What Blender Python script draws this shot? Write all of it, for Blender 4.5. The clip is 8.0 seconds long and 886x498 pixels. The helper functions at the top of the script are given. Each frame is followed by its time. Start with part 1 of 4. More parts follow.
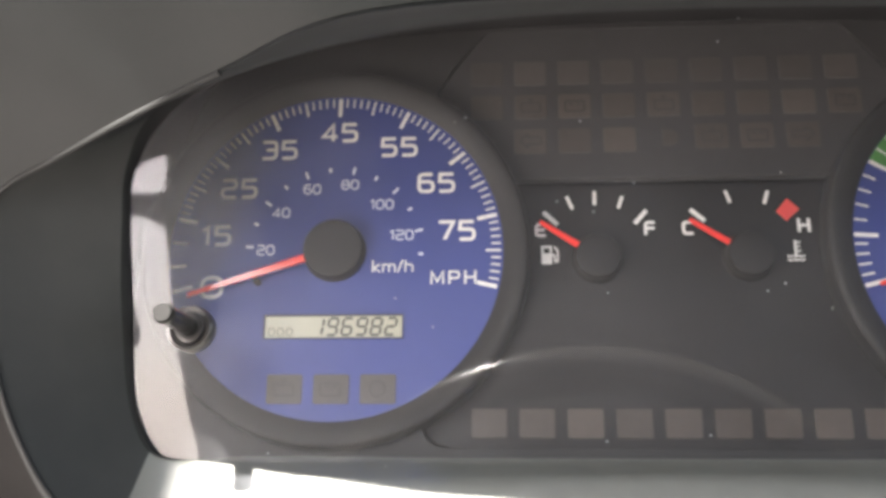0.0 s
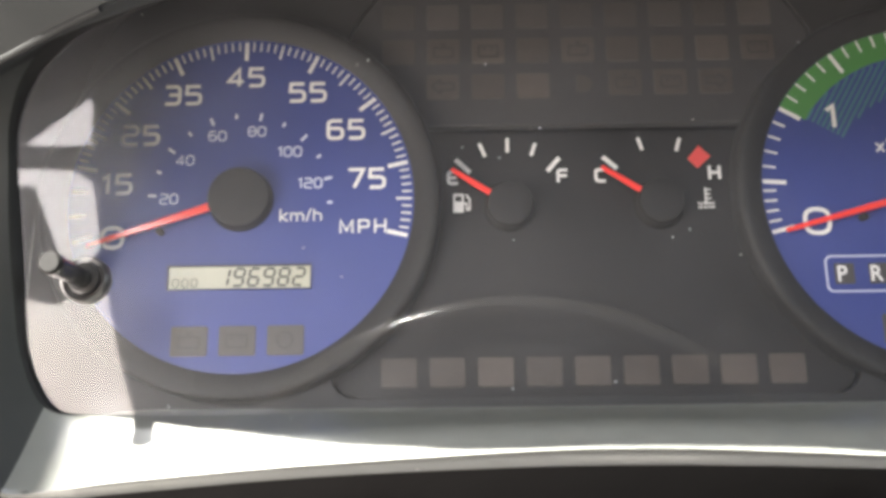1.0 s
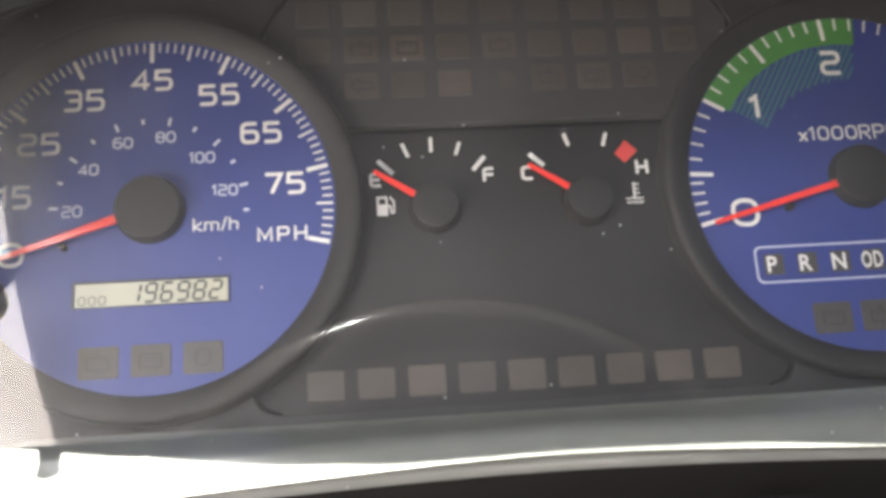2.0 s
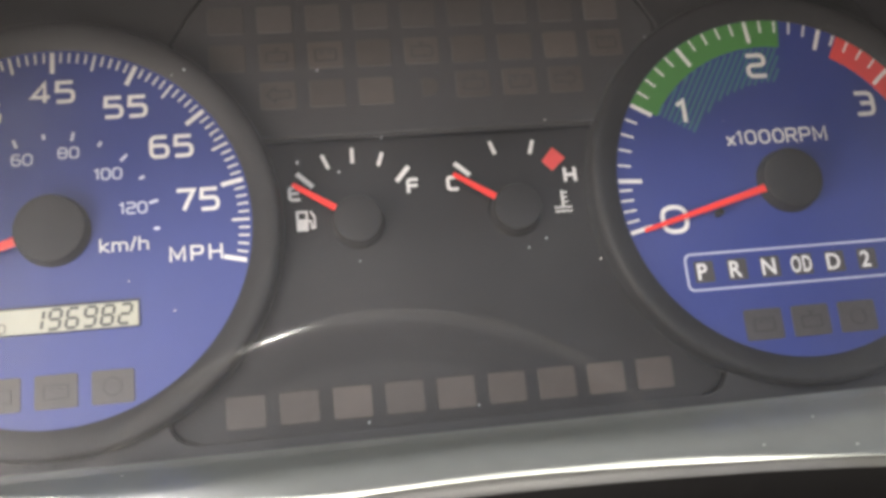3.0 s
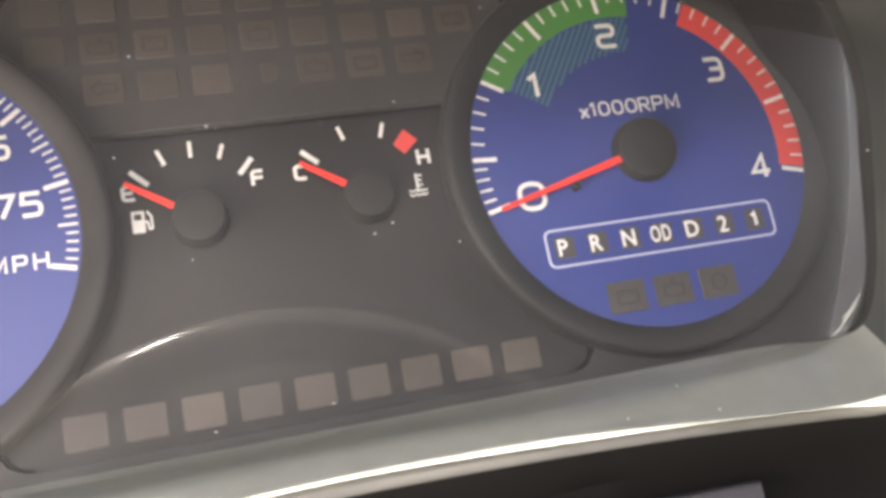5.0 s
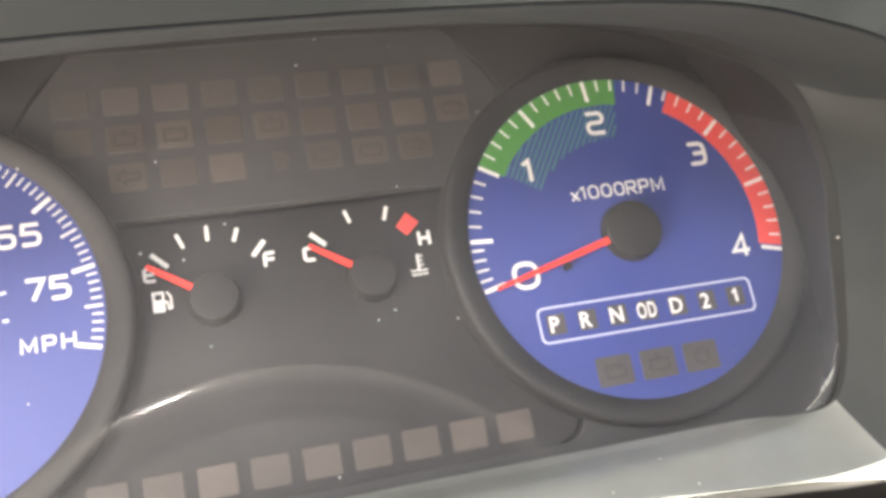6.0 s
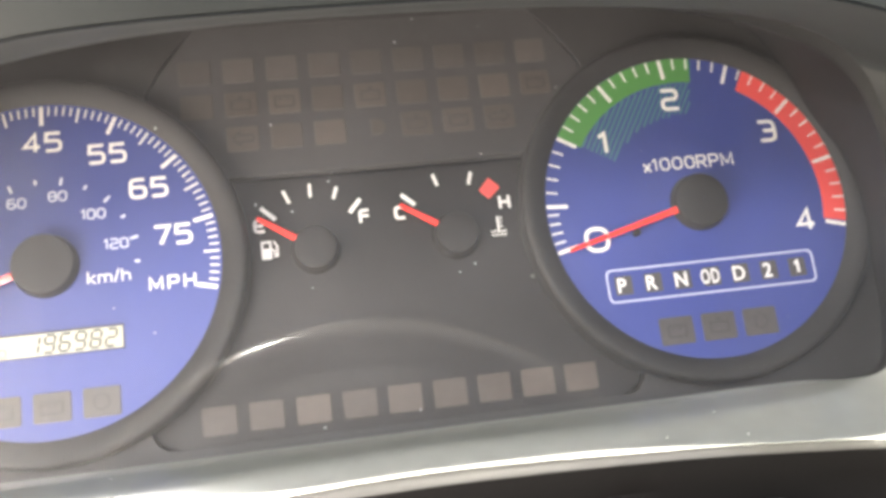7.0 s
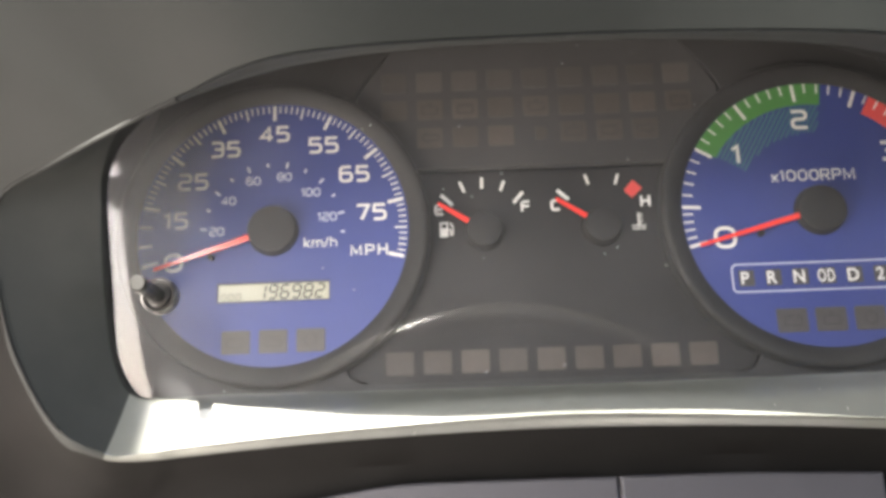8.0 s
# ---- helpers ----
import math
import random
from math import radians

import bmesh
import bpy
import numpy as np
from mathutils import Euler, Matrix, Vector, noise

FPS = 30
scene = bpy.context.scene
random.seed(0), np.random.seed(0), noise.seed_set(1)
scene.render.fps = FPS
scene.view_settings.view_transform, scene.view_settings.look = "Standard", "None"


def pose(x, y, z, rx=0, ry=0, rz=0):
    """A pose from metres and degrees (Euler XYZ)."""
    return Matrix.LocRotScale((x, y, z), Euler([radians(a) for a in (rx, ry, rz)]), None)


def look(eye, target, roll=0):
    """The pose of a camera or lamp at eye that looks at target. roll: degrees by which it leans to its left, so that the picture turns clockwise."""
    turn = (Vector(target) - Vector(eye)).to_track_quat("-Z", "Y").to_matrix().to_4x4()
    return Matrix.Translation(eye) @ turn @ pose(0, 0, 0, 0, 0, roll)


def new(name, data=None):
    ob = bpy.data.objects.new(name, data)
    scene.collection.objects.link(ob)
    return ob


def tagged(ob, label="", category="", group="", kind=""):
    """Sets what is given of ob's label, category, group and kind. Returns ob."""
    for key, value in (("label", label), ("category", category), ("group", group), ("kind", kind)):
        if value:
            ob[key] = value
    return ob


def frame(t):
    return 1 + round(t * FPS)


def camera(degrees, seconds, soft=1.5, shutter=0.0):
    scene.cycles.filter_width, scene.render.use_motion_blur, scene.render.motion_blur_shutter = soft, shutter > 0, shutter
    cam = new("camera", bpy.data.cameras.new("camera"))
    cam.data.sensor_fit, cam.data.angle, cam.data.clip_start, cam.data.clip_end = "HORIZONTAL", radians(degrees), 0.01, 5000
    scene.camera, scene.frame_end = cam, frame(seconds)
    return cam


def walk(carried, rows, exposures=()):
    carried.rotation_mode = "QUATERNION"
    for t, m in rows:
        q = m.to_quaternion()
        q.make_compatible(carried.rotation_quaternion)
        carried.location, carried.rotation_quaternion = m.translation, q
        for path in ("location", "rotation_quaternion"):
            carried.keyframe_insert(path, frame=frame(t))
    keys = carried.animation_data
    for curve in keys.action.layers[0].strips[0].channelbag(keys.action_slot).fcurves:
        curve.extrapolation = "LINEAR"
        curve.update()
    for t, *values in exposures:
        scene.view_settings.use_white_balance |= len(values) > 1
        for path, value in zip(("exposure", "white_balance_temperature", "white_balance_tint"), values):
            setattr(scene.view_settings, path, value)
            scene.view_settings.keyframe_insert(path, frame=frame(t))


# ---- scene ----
cam = camera(53.1, 8.0, soft=3.8)
PATH = [
    (0.0, (0.05174, -0.26300, -0.07570), (-0.0807, 1.6533, 0.4813), 0.41),
    (0.5, (0.05791, -0.26130, -0.07593), (-0.0220, 1.6814, 0.3927), 0.04),
    (1.0, (0.06297, -0.25743, -0.07652), (0.0457, 1.6890, 0.3830), -0.73),
    (1.2, (0.06210, -0.25360, -0.07991), (0.0824, 1.6873, 0.4023), -1.31),
    (2.5, (0.06759, -0.24357, -0.07073), (0.2713, 1.6943, 0.3802), -5.11),
    (3.0, (0.07139, -0.24029, -0.06764), (0.3338, 1.6922, 0.3759), -6.03),
    (3.5, (0.07502, -0.23933, -0.06429), (0.3784, 1.6915, 0.3597), -7.73),
    (4.0, (0.07945, -0.23672, -0.06702), (0.4774, 1.6723, 0.3771), -9.58),
    (4.5, (0.08331, -0.23590, -0.07106), (0.5462, 1.6597, 0.3675), -10.87),
    (5.0, (0.08748, -0.23173, -0.06935), (0.5515, 1.6714, 0.3339), -11.16),
    (5.2, (0.08759, -0.23869, -0.05859), (0.5727, 1.6563, 0.3584), -11.13),
    (6.3, (0.08468, -0.25915, -0.06317), (0.5155, 1.6334, 0.4194), -10.39),
    (6.5, (0.08165, -0.26301, -0.06856), (0.4716, 1.6347, 0.4280), -9.57),
    (7.0, (0.08214, -0.27557, -0.06898), (0.3571, 1.6568, 0.3673), -7.56),
    (7.5, (0.08187, -0.30252, -0.07640), (0.2026, 1.6403, 0.3828), -4.84),
    (8.0, (0.06991, -0.32864, -0.09228), (0.0408, 1.6102, 0.3978), -1.95),
]
EXPOSURES = [(0.0, 4.16, 6450, 12), (0.5, 4.24, 6500, 11), (1.0, 4.21, 6450, 10), (2.5, 4.21, 6450, 10), (3.5, 4.53, 6600, 12), (4.5, 4.69, 6850, 13),
             (5.2, 4.77, 6950, 14), (6.5, 5.41, 6700, 10), (7.0, 5.21, 6700, 10), (8.0, 4.46, 6650, 9)]
TIP = Matrix.Rotation(radians(-30), 4, "X")  # the panel leans back in the cab
walk(cam, [(t, TIP @ look(eye, target, roll)) for t, eye, target, roll in PATH], EXPOSURES)

# ---- light: sun and sky, the door's daylight, and added fill lamps ----
SUN_WAY = Vector((0.368, 0.083, -1.204)).normalized()
world = bpy.data.worlds.new("sky")
scene.world = world
world.use_nodes = True
sky = world.node_tree.nodes.new("ShaderNodeTexSky")
sky.sky_type = "NISHITA"
sky.sun_disc = False
sky.sun_elevation = math.asin(-SUN_WAY.z)
sky.sun_rotation = math.atan2(-SUN_WAY.x, -SUN_WAY.y)
world.node_tree.links.new(sky.outputs[0], world.node_tree.nodes["Background"].inputs[0])
world.node_tree.nodes["Background"].inputs[1].default_value = 0.03
sun = new("sun", bpy.data.lights.new("sun", "SUN"))
sun.data.energy, sun.data.angle, sun.data.color = 5.0, radians(1.0), (1.0, 0.95, 0.87)
sun.matrix_world = look((0, 0, 3), Vector((0, 0, 3)) + SUN_WAY)


def area_lamp(name, centre, target, wide, high, watts, colour):
    lamp = new(name, bpy.data.lights.new(name, "AREA"))
    lamp.data.shape, lamp.data.size, lamp.data.size_y = "RECTANGLE", wide, high
    lamp.data.energy, lamp.data.color = watts, colour
    lamp.matrix_world = look(centre, target)
    return lamp


area_lamp("door_light", (-0.292, -0.45, -0.05), (0.5, -0.45, -0.05), 0.82, 0.56, 1.15, (1.0, 0.88, 0.80))
# Unseen fill lamps, added to balance the panel; the second makes the needle glint.
area_lamp("upper_fill_light", (-0.292, -0.33, 0.88), (0.2, -0.15, 0.20), 0.48, 0.20, 0.24, (1.0, 0.99, 0.95))
area_lamp("needle_glint_light", (-0.292, -0.60, 0.57), (0.0, -0.32, 0.28), 0.24, 0.34, 0.28, (1.0, 0.97, 0.94))
area_lamp("passenger_fill_light", (1.342, -0.40, 0.32), (0.0, -0.15, 0.05), 0.66, 0.46, 0.26, (0.97, 0.98, 1.0))
area_lamp("rear_fill_light", (0.10, -1.012, 0.72), (0.05, 0.0, 0.15), 0.60, 0.24, 0.14, (1.0, 0.96, 0.90))


# ---- materials ----
def material(name, base, rough=0.5, metal=0.0, specular=0.5, vary=0.12, scale=180.0, bump=0.0, bump_scale=2500.0, coat=0.0, dust=0.0, each=0.0):
    """Principled surface with grain at two scales and an optional pebbled relief (scales per metre)."""
    m = bpy.data.materials.new(name)
    m.use_nodes = True
    nt = m.node_tree
    bs = nt.nodes["Principled BSDF"]
    bs.inputs["Roughness"].default_value = rough
    bs.inputs["Metallic"].default_value = metal
    bs.inputs["Specular IOR Level"].default_value = specular
    bs.inputs["Coat Weight"].default_value = coat
    tc = nt.nodes.new("ShaderNodeTexCoord")
    fine = nt.nodes.new("ShaderNodeTexNoise")
    fine.inputs["Scale"].default_value = scale
    fine.inputs["Detail"].default_value = 6
    broad = nt.nodes.new("ShaderNodeTexNoise")
    broad.inputs["Scale"].default_value = scale / 9
    broad.inputs["Detail"].default_value = 3
    nt.links.new(tc.outputs["Object"], fine.inputs["Vector"])
    nt.links.new(tc.outputs["Object"], broad.inputs["Vector"])
    add = nt.nodes.new("ShaderNodeMath")
    add.operation = "ADD"
    nt.links.new(fine.outputs["Fac"], add.inputs[0])
    nt.links.new(broad.outputs["Fac"], add.inputs[1])
    ramp = nt.nodes.new("ShaderNodeMapRange")
    ramp.inputs["From Min"].default_value, ramp.inputs["From Max"].default_value = 0.6, 1.4
    ramp.inputs["To Min"].default_value, ramp.inputs["To Max"].default_value = 1 - vary, 1 + vary
    nt.links.new(add.outputs[0], ramp.inputs["Value"])
    tint = nt.nodes.new("ShaderNodeMix")
    tint.data_type, tint.blend_type = "RGBA", "MULTIPLY"
    tint.inputs["Factor"].default_value = 1.0
    tint.inputs[6].default_value = (*base, 1)
    nt.links.new(ramp.outputs[0], tint.inputs[7])
    colour = tint.outputs[2]
    if each:
        info = nt.nodes.new("ShaderNodeObjectInfo")
        spread = nt.nodes.new("ShaderNodeMapRange")
        spread.inputs["To Min"].default_value, spread.inputs["To Max"].default_value = 1 - each, 1 + each
        nt.links.new(info.outputs["Random"], spread.inputs["Value"])
        own = nt.nodes.new("ShaderNodeMix")
        own.data_type, own.blend_type = "RGBA", "MULTIPLY"
        own.inputs["Factor"].default_value = 1.0
        nt.links.new(colour, own.inputs[6])
        nt.links.new(spread.outputs[0], own.inputs[7])
        colour = own.outputs[2]
    if dust:
        specks = nt.nodes.new("ShaderNodeTexVoronoi")
        specks.inputs["Scale"].default_value = 260
        nt.links.new(tc.outputs["Object"], specks.inputs["Vector"])
        spot = nt.nodes.new("ShaderNodeMapRange")
        spot.inputs["From Min"].default_value, spot.inputs["From Max"].default_value = 0.075, 0.05
        nt.links.new(specks.outputs["Distance"], spot.inputs["Value"])
        rare = nt.nodes.new("ShaderNodeMath")
        rare.operation = "GREATER_THAN"
        rare.inputs[1].default_value = 1 - dust
        chance = nt.nodes.new("ShaderNodeSeparateColor")
        nt.links.new(specks.outputs["Color"], chance.inputs[0])
        nt.links.new(chance.outputs[0], rare.inputs[0])
        both = nt.nodes.new("ShaderNodeMath")
        both.operation = "MULTIPLY"
        nt.links.new(spot.outputs[0], both.inputs[0])
        nt.links.new(rare.outputs[0], both.inputs[1])
        over = nt.nodes.new("ShaderNodeMix")
        over.data_type = "RGBA"
        over.inputs[7].default_value = (0.75, 0.72, 0.66, 1)
        nt.links.new(both.outputs[0], over.inputs["Factor"])
        nt.links.new(colour, over.inputs[6])
        colour = over.outputs[2]
    nt.links.new(colour, bs.inputs["Base Color"])
    if bump:
        grain = nt.nodes.new("ShaderNodeTexNoise")
        grain.inputs["Scale"].default_value = bump_scale
        grain.inputs["Detail"].default_value = 2
        nt.links.new(tc.outputs["Object"], grain.inputs["Vector"])
        bp = nt.nodes.new("ShaderNodeBump")
        bp.inputs["Strength"].default_value = bump
        bp.inputs["Distance"].default_value = 0.0003
        nt.links.new(grain.outputs["Fac"], bp.inputs["Height"])
        nt.links.new(bp.outputs[0], bs.inputs["Normal"])
    return m


def lens_material():
    m = bpy.data.materials.new("clear_acrylic")
    m.use_nodes = True
    nt = m.node_tree
    nt.nodes.remove(nt.nodes["Principled BSDF"])
    out = nt.nodes["Material Output"]
    clear = nt.nodes.new("ShaderNodeBsdfTransparent")
    clear.inputs[0].default_value = (0.97, 0.97, 0.97, 1)
    gloss = nt.nodes.new("ShaderNodeBsdfGlossy")
    gloss.inputs["Roughness"].default_value = 0.008
    haze = nt.nodes.new("ShaderNodeBsdfGlossy")
    haze.inputs["Roughness"].default_value = 0.32
    worn = nt.nodes.new("ShaderNodeMixShader")
    worn.inputs[0].default_value = 0.25
    nt.links.new(gloss.outputs[0], worn.inputs[1])
    nt.links.new(haze.outputs[0], worn.inputs[2])
    fres = nt.nodes.new("ShaderNodeFresnel")
    fres.inputs[0].default_value = 1.60  # both faces of the sheet mirror
    mix = nt.nodes.new("ShaderNodeMixShader")
    nt.links.new(fres.outputs[0], mix.inputs[0])
    nt.links.new(clear.outputs[0], mix.inputs[1])
    nt.links.new(worn.outputs[0], mix.inputs[2])
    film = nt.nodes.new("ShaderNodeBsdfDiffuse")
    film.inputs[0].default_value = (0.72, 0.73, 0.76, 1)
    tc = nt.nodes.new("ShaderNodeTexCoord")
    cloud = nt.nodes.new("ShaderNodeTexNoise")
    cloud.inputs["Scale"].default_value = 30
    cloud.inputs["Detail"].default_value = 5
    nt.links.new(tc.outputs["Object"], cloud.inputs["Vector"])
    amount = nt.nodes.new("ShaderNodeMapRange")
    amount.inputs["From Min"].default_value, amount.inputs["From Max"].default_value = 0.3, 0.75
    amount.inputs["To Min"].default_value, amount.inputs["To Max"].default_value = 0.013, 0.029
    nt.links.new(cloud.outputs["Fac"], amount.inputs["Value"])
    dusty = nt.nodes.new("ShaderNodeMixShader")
    offset = nt.nodes.new("ShaderNodeMapping")  # painted haze: a thicker film round the trip knob veils the dial's left
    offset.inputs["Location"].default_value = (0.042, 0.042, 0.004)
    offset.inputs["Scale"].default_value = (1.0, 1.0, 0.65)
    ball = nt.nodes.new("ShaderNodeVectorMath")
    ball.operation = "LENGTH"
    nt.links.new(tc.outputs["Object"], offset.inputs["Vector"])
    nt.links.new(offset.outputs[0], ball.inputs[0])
    veil = nt.nodes.new("ShaderNodeMapRange")
    veil.interpolation_type = "SMOOTHSTEP"
    veil.inputs["From Min"].default_value, veil.inputs["From Max"].default_value = 0.082, 0.0
    veil.inputs["To Min"].default_value, veil.inputs["To Max"].default_value = 0.0, 0.068
    nt.links.new(ball.outputs["Value"], veil.inputs["Value"])
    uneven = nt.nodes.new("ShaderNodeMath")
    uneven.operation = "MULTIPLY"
    nt.links.new(veil.outputs[0], uneven.inputs[0])
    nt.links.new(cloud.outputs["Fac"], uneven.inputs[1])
    specks = nt.nodes.new("ShaderNodeTexVoronoi")
    specks.inputs["Scale"].default_value = 150
    nt.links.new(tc.outputs["Object"], specks.inputs["Vector"])
    spot = nt.nodes.new("ShaderNodeMapRange")
    spot.inputs["From Min"].default_value, spot.inputs["From Max"].default_value = 0.058, 0.032
    nt.links.new(specks.outputs["Distance"], spot.inputs["Value"])
    rare = nt.nodes.new("ShaderNodeMath")
    rare.operation = "GREATER_THAN"
    rare.inputs[1].default_value = 0.64
    nt.links.new(specks.outputs["Color"], rare.inputs[0])
    fleck = nt.nodes.new("ShaderNodeMath")
    fleck.operation = "MULTIPLY"
    nt.links.new(spot.outputs[0], fleck.inputs[0])
    nt.links.new(rare.outputs[0], fleck.inputs[1])
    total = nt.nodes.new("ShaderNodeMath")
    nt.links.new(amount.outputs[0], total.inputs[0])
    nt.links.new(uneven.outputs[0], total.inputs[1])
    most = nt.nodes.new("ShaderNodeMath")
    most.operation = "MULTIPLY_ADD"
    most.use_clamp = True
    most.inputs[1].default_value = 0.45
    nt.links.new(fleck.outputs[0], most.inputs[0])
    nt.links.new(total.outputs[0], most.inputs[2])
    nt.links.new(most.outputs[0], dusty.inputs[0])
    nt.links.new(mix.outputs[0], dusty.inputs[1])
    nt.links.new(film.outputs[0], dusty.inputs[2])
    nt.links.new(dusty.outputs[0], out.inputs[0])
    return m


M_MASK = material("mask_black_plastic", (0.0190, 0.0186, 0.0182), 0.55, bump=0.05, dust=0.025)
M_FRAME = material("frame_black_plastic", (0.0150, 0.0154, 0.0154), 0.7, specular=0.15, bump=0.15, dust=0.02)
# The frame's black taken darker: shade inside the case, put into the colour.
M_CASE = material("case_shaded_plastic", (0.0062, 0.0060, 0.0060), 0.7, specular=0.1, bump=0.15)
M_RECESS = material("gauge_plate_black", (0.0080, 0.0073, 0.0068), 0.6, bump=0.1, dust=0.025)
# Base lightened to make up for weak light under the hood; specks are dust.
M_PLATE = material("lamp_plate_lifted_black", (0.0350, 0.0346, 0.0344), 0.6, bump=0.05, dust=0.03)
M_RING = material("ring_black_plastic", (0.0180, 0.0180, 0.0180), 0.6, specular=0.3, bump=0.2)
# Cowl plastic toned by how light falls: lit sill, shaded wings, shaded underside.
M_HOOD = material("sill_lit_plastic", (0.150, 0.155, 0.142), 0.24, specular=1.0, vary=0.1, scale=90, bump=0.2, bump_scale=1500, dust=0.06)
M_WING = material("wing_shaded_plastic", (0.0330, 0.0350, 0.0340), 0.7, specular=0.1, vary=0.1, scale=90, bump=0.15, bump_scale=1500)
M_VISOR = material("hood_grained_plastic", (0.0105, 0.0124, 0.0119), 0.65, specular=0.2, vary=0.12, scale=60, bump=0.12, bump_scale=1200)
M_UNDER = material("visor_shaded_plastic", (0.0175, 0.0192, 0.0195), 0.7, specular=0.1, vary=0.1, scale=90, bump=0.15, bump_scale=1500)
# Bead along the cowl edge, darker than the cowl itself.
M_EDGE = material("dark_cowl_edge", (0.0075, 0.0083, 0.0080), 0.65, specular=0.3, vary=0.2)
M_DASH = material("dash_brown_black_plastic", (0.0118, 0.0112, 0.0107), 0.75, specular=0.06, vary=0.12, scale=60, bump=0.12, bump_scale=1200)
M_COLUMN = material("grey_column_plastic", (0.052, 0.050, 0.058), 0.5, vary=0.08, scale=60, bump=0.3, bump_scale=1200)
M_BLUE = material("dial_blue_print", (0.026, 0.044, 0.205), 0.5, vary=0.05, scale=140, dust=0.012)
M_WHITE = material("dial_white_print", (0.78, 0.77, 0.74), 0.5, vary=0.04)
M_PALE = material("dial_pale_print", (0.55, 0.58, 0.72), 0.5, vary=0.04)
M_RED = material("dial_red_print", (0.72, 0.07, 0.06), 0.5, vary=0.05)
M_GREEN = material("dial_green_print", (0.060, 0.225, 0.045), 0.5, vary=0.05)
M_HATCH = material("dial_hatch_print", (0.045, 0.150, 0.185), 0.5, vary=0.05)
M_NEEDLE = material("needle_red_plastic", (0.85, 0.06, 0.05), 0.10, vary=0.03)
M_HUB = material("hub_black_plastic", (0.0145, 0.014, 0.0135), 0.6, specular=0.4, bump=0.2)
M_LAMP = material("smoked_lamp_window", (0.062, 0.049, 0.040), 0.5, vary=0.15, scale=240, each=0.24)
M_LAMP_MID = material("smoked_lamp_window_mid", (0.067, 0.057, 0.048), 0.5, vary=0.15, scale=240, each=0.24)
M_LAMP_TOP = material("smoked_lamp_window_dim", (0.055, 0.049, 0.044), 0.5, vary=0.15, scale=240, each=0.24)
M_LAMP_DIAL = material("smoked_dial_lamp", (0.058, 0.054, 0.052), 0.5, vary=0.15, scale=240)
M_ICON_DIAL = material("dial_lamp_symbol", (0.034, 0.032, 0.031), 0.5)
M_ICON = material("lamp_symbol", (0.028, 0.026, 0.024), 0.5)
M_BEZEL = material("display_bezel_dark", (0.022, 0.026, 0.06), 0.5)
M_LCD = material("lcd_glass", (0.36, 0.35, 0.255), 0.3, vary=0.04)
M_SEG = material("lcd_segment", (0.05, 0.05, 0.04), 0.4)
M_GHOST = material("lcd_faint_segment", (0.13, 0.125, 0.095), 0.4)
M_KNOB = material("knob_black_gloss", (0.012, 0.012, 0.012), 0.22)
M_COLLAR = material("collar_grey_plastic", (0.05, 0.047, 0.045), 0.3, vary=0.1)
M_CAP = material("cap_worn_grey", (0.008, 0.0079, 0.0075), 0.6, specular=0.15, vary=0.2)
M_WHEEL = material("wheel_black_rubber", (0.050, 0.046, 0.040), 0.14, specular=1.0, bump=0.05, bump_scale=420)
M_PAD = material("wheel_pad_black", (0.006, 0.006, 0.006), 0.75, specular=0.2, vary=0.1, scale=40)
M_WALL = material("cab_lining", (0.46, 0.44, 0.41), 0.8, scale=20)
M_DOOR = material("door_lining", (0.14, 0.135, 0.13), 0.8, scale=20)
M_DARKCLOTH = material("cab_dark_trim", (0.05, 0.05, 0.05), 0.8, scale=20)
# Unseen floor, made pale as a reflector for the panel's top.
M_FLOOR = material("pale_bounce_floor", (0.42, 0.40, 0.37), 0.8, scale=20)
M_CLOTH = material("cab_grey_cloth", (0.058, 0.055, 0.052), 0.85, scale=20)
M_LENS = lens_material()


# ---- mesh helpers ----
def mesh_object(name, bm, mat, parent=None, smooth=True, sharp=38):
    me = bpy.data.meshes.new(name)
    bm.normal_update()
    bm.to_mesh(me)
    bm.free()
    me.materials.append(mat)
    if smooth:
        for p in me.polygons:
            p.use_smooth = True
        me.set_sharp_from_angle(angle=radians(sharp))
    ob = new(name, me)
    if parent:
        ob.parent = parent
    return ob


def tipped(name):
    ob = new(name)
    ob.matrix_world = TIP
    return ob


def part(name, bm, mat, parent, label="", smooth=True, sharp=38):
    ob = mesh_object(name, bm, mat, parent, smooth, sharp)
    return tagged(ob, label) if label else ob


def share(name, me, parent, m):
    ob = new(name, me)
    ob.parent = parent
    ob.matrix_basis = m
    return ob


FACE = Matrix.Rotation(radians(90), 4, "X")  # drawing plane x, y to the panel's x, z; its front is -y


def outline_bm(loops, front, thick, bevel=0.0, bevel_res=1):
    """A flat plate from closed outlines in x, z (later loops are holes): front face at y=front, thickness back."""
    cu = bpy.data.curves.new("outline", "CURVE")
    cu.dimensions, cu.fill_mode = "2D", "BOTH"
    for loop in loops:
        sp = cu.splines.new("POLY")
        sp.points.add(len(loop) - 1)
        for p, (x, z) in zip(sp.points, loop):
            p.co = (x, z, 0, 1)
        sp.use_cyclic_u = True
    cu.extrude = max(thick / 2 - bevel, 1e-6)
    cu.bevel_depth, cu.bevel_resolution = bevel, bevel_res
    if bevel:
        cu.offset = -bevel
    return curve_bm(cu, front + thick / 2)


def curve_bm(cu, y, x=0.0, z=0.0):
    ob = bpy.data.objects.new("temporary", cu)
    me = bpy.data.meshes.new_from_object(ob)
    bm = bmesh.new()
    bm.from_mesh(me)
    bm.transform(Matrix.Translation((x, y, z)) @ FACE)
    bpy.data.objects.remove(ob)
    bpy.data.meshes.remove(me)
    bpy.data.curves.remove(cu)
    return bm


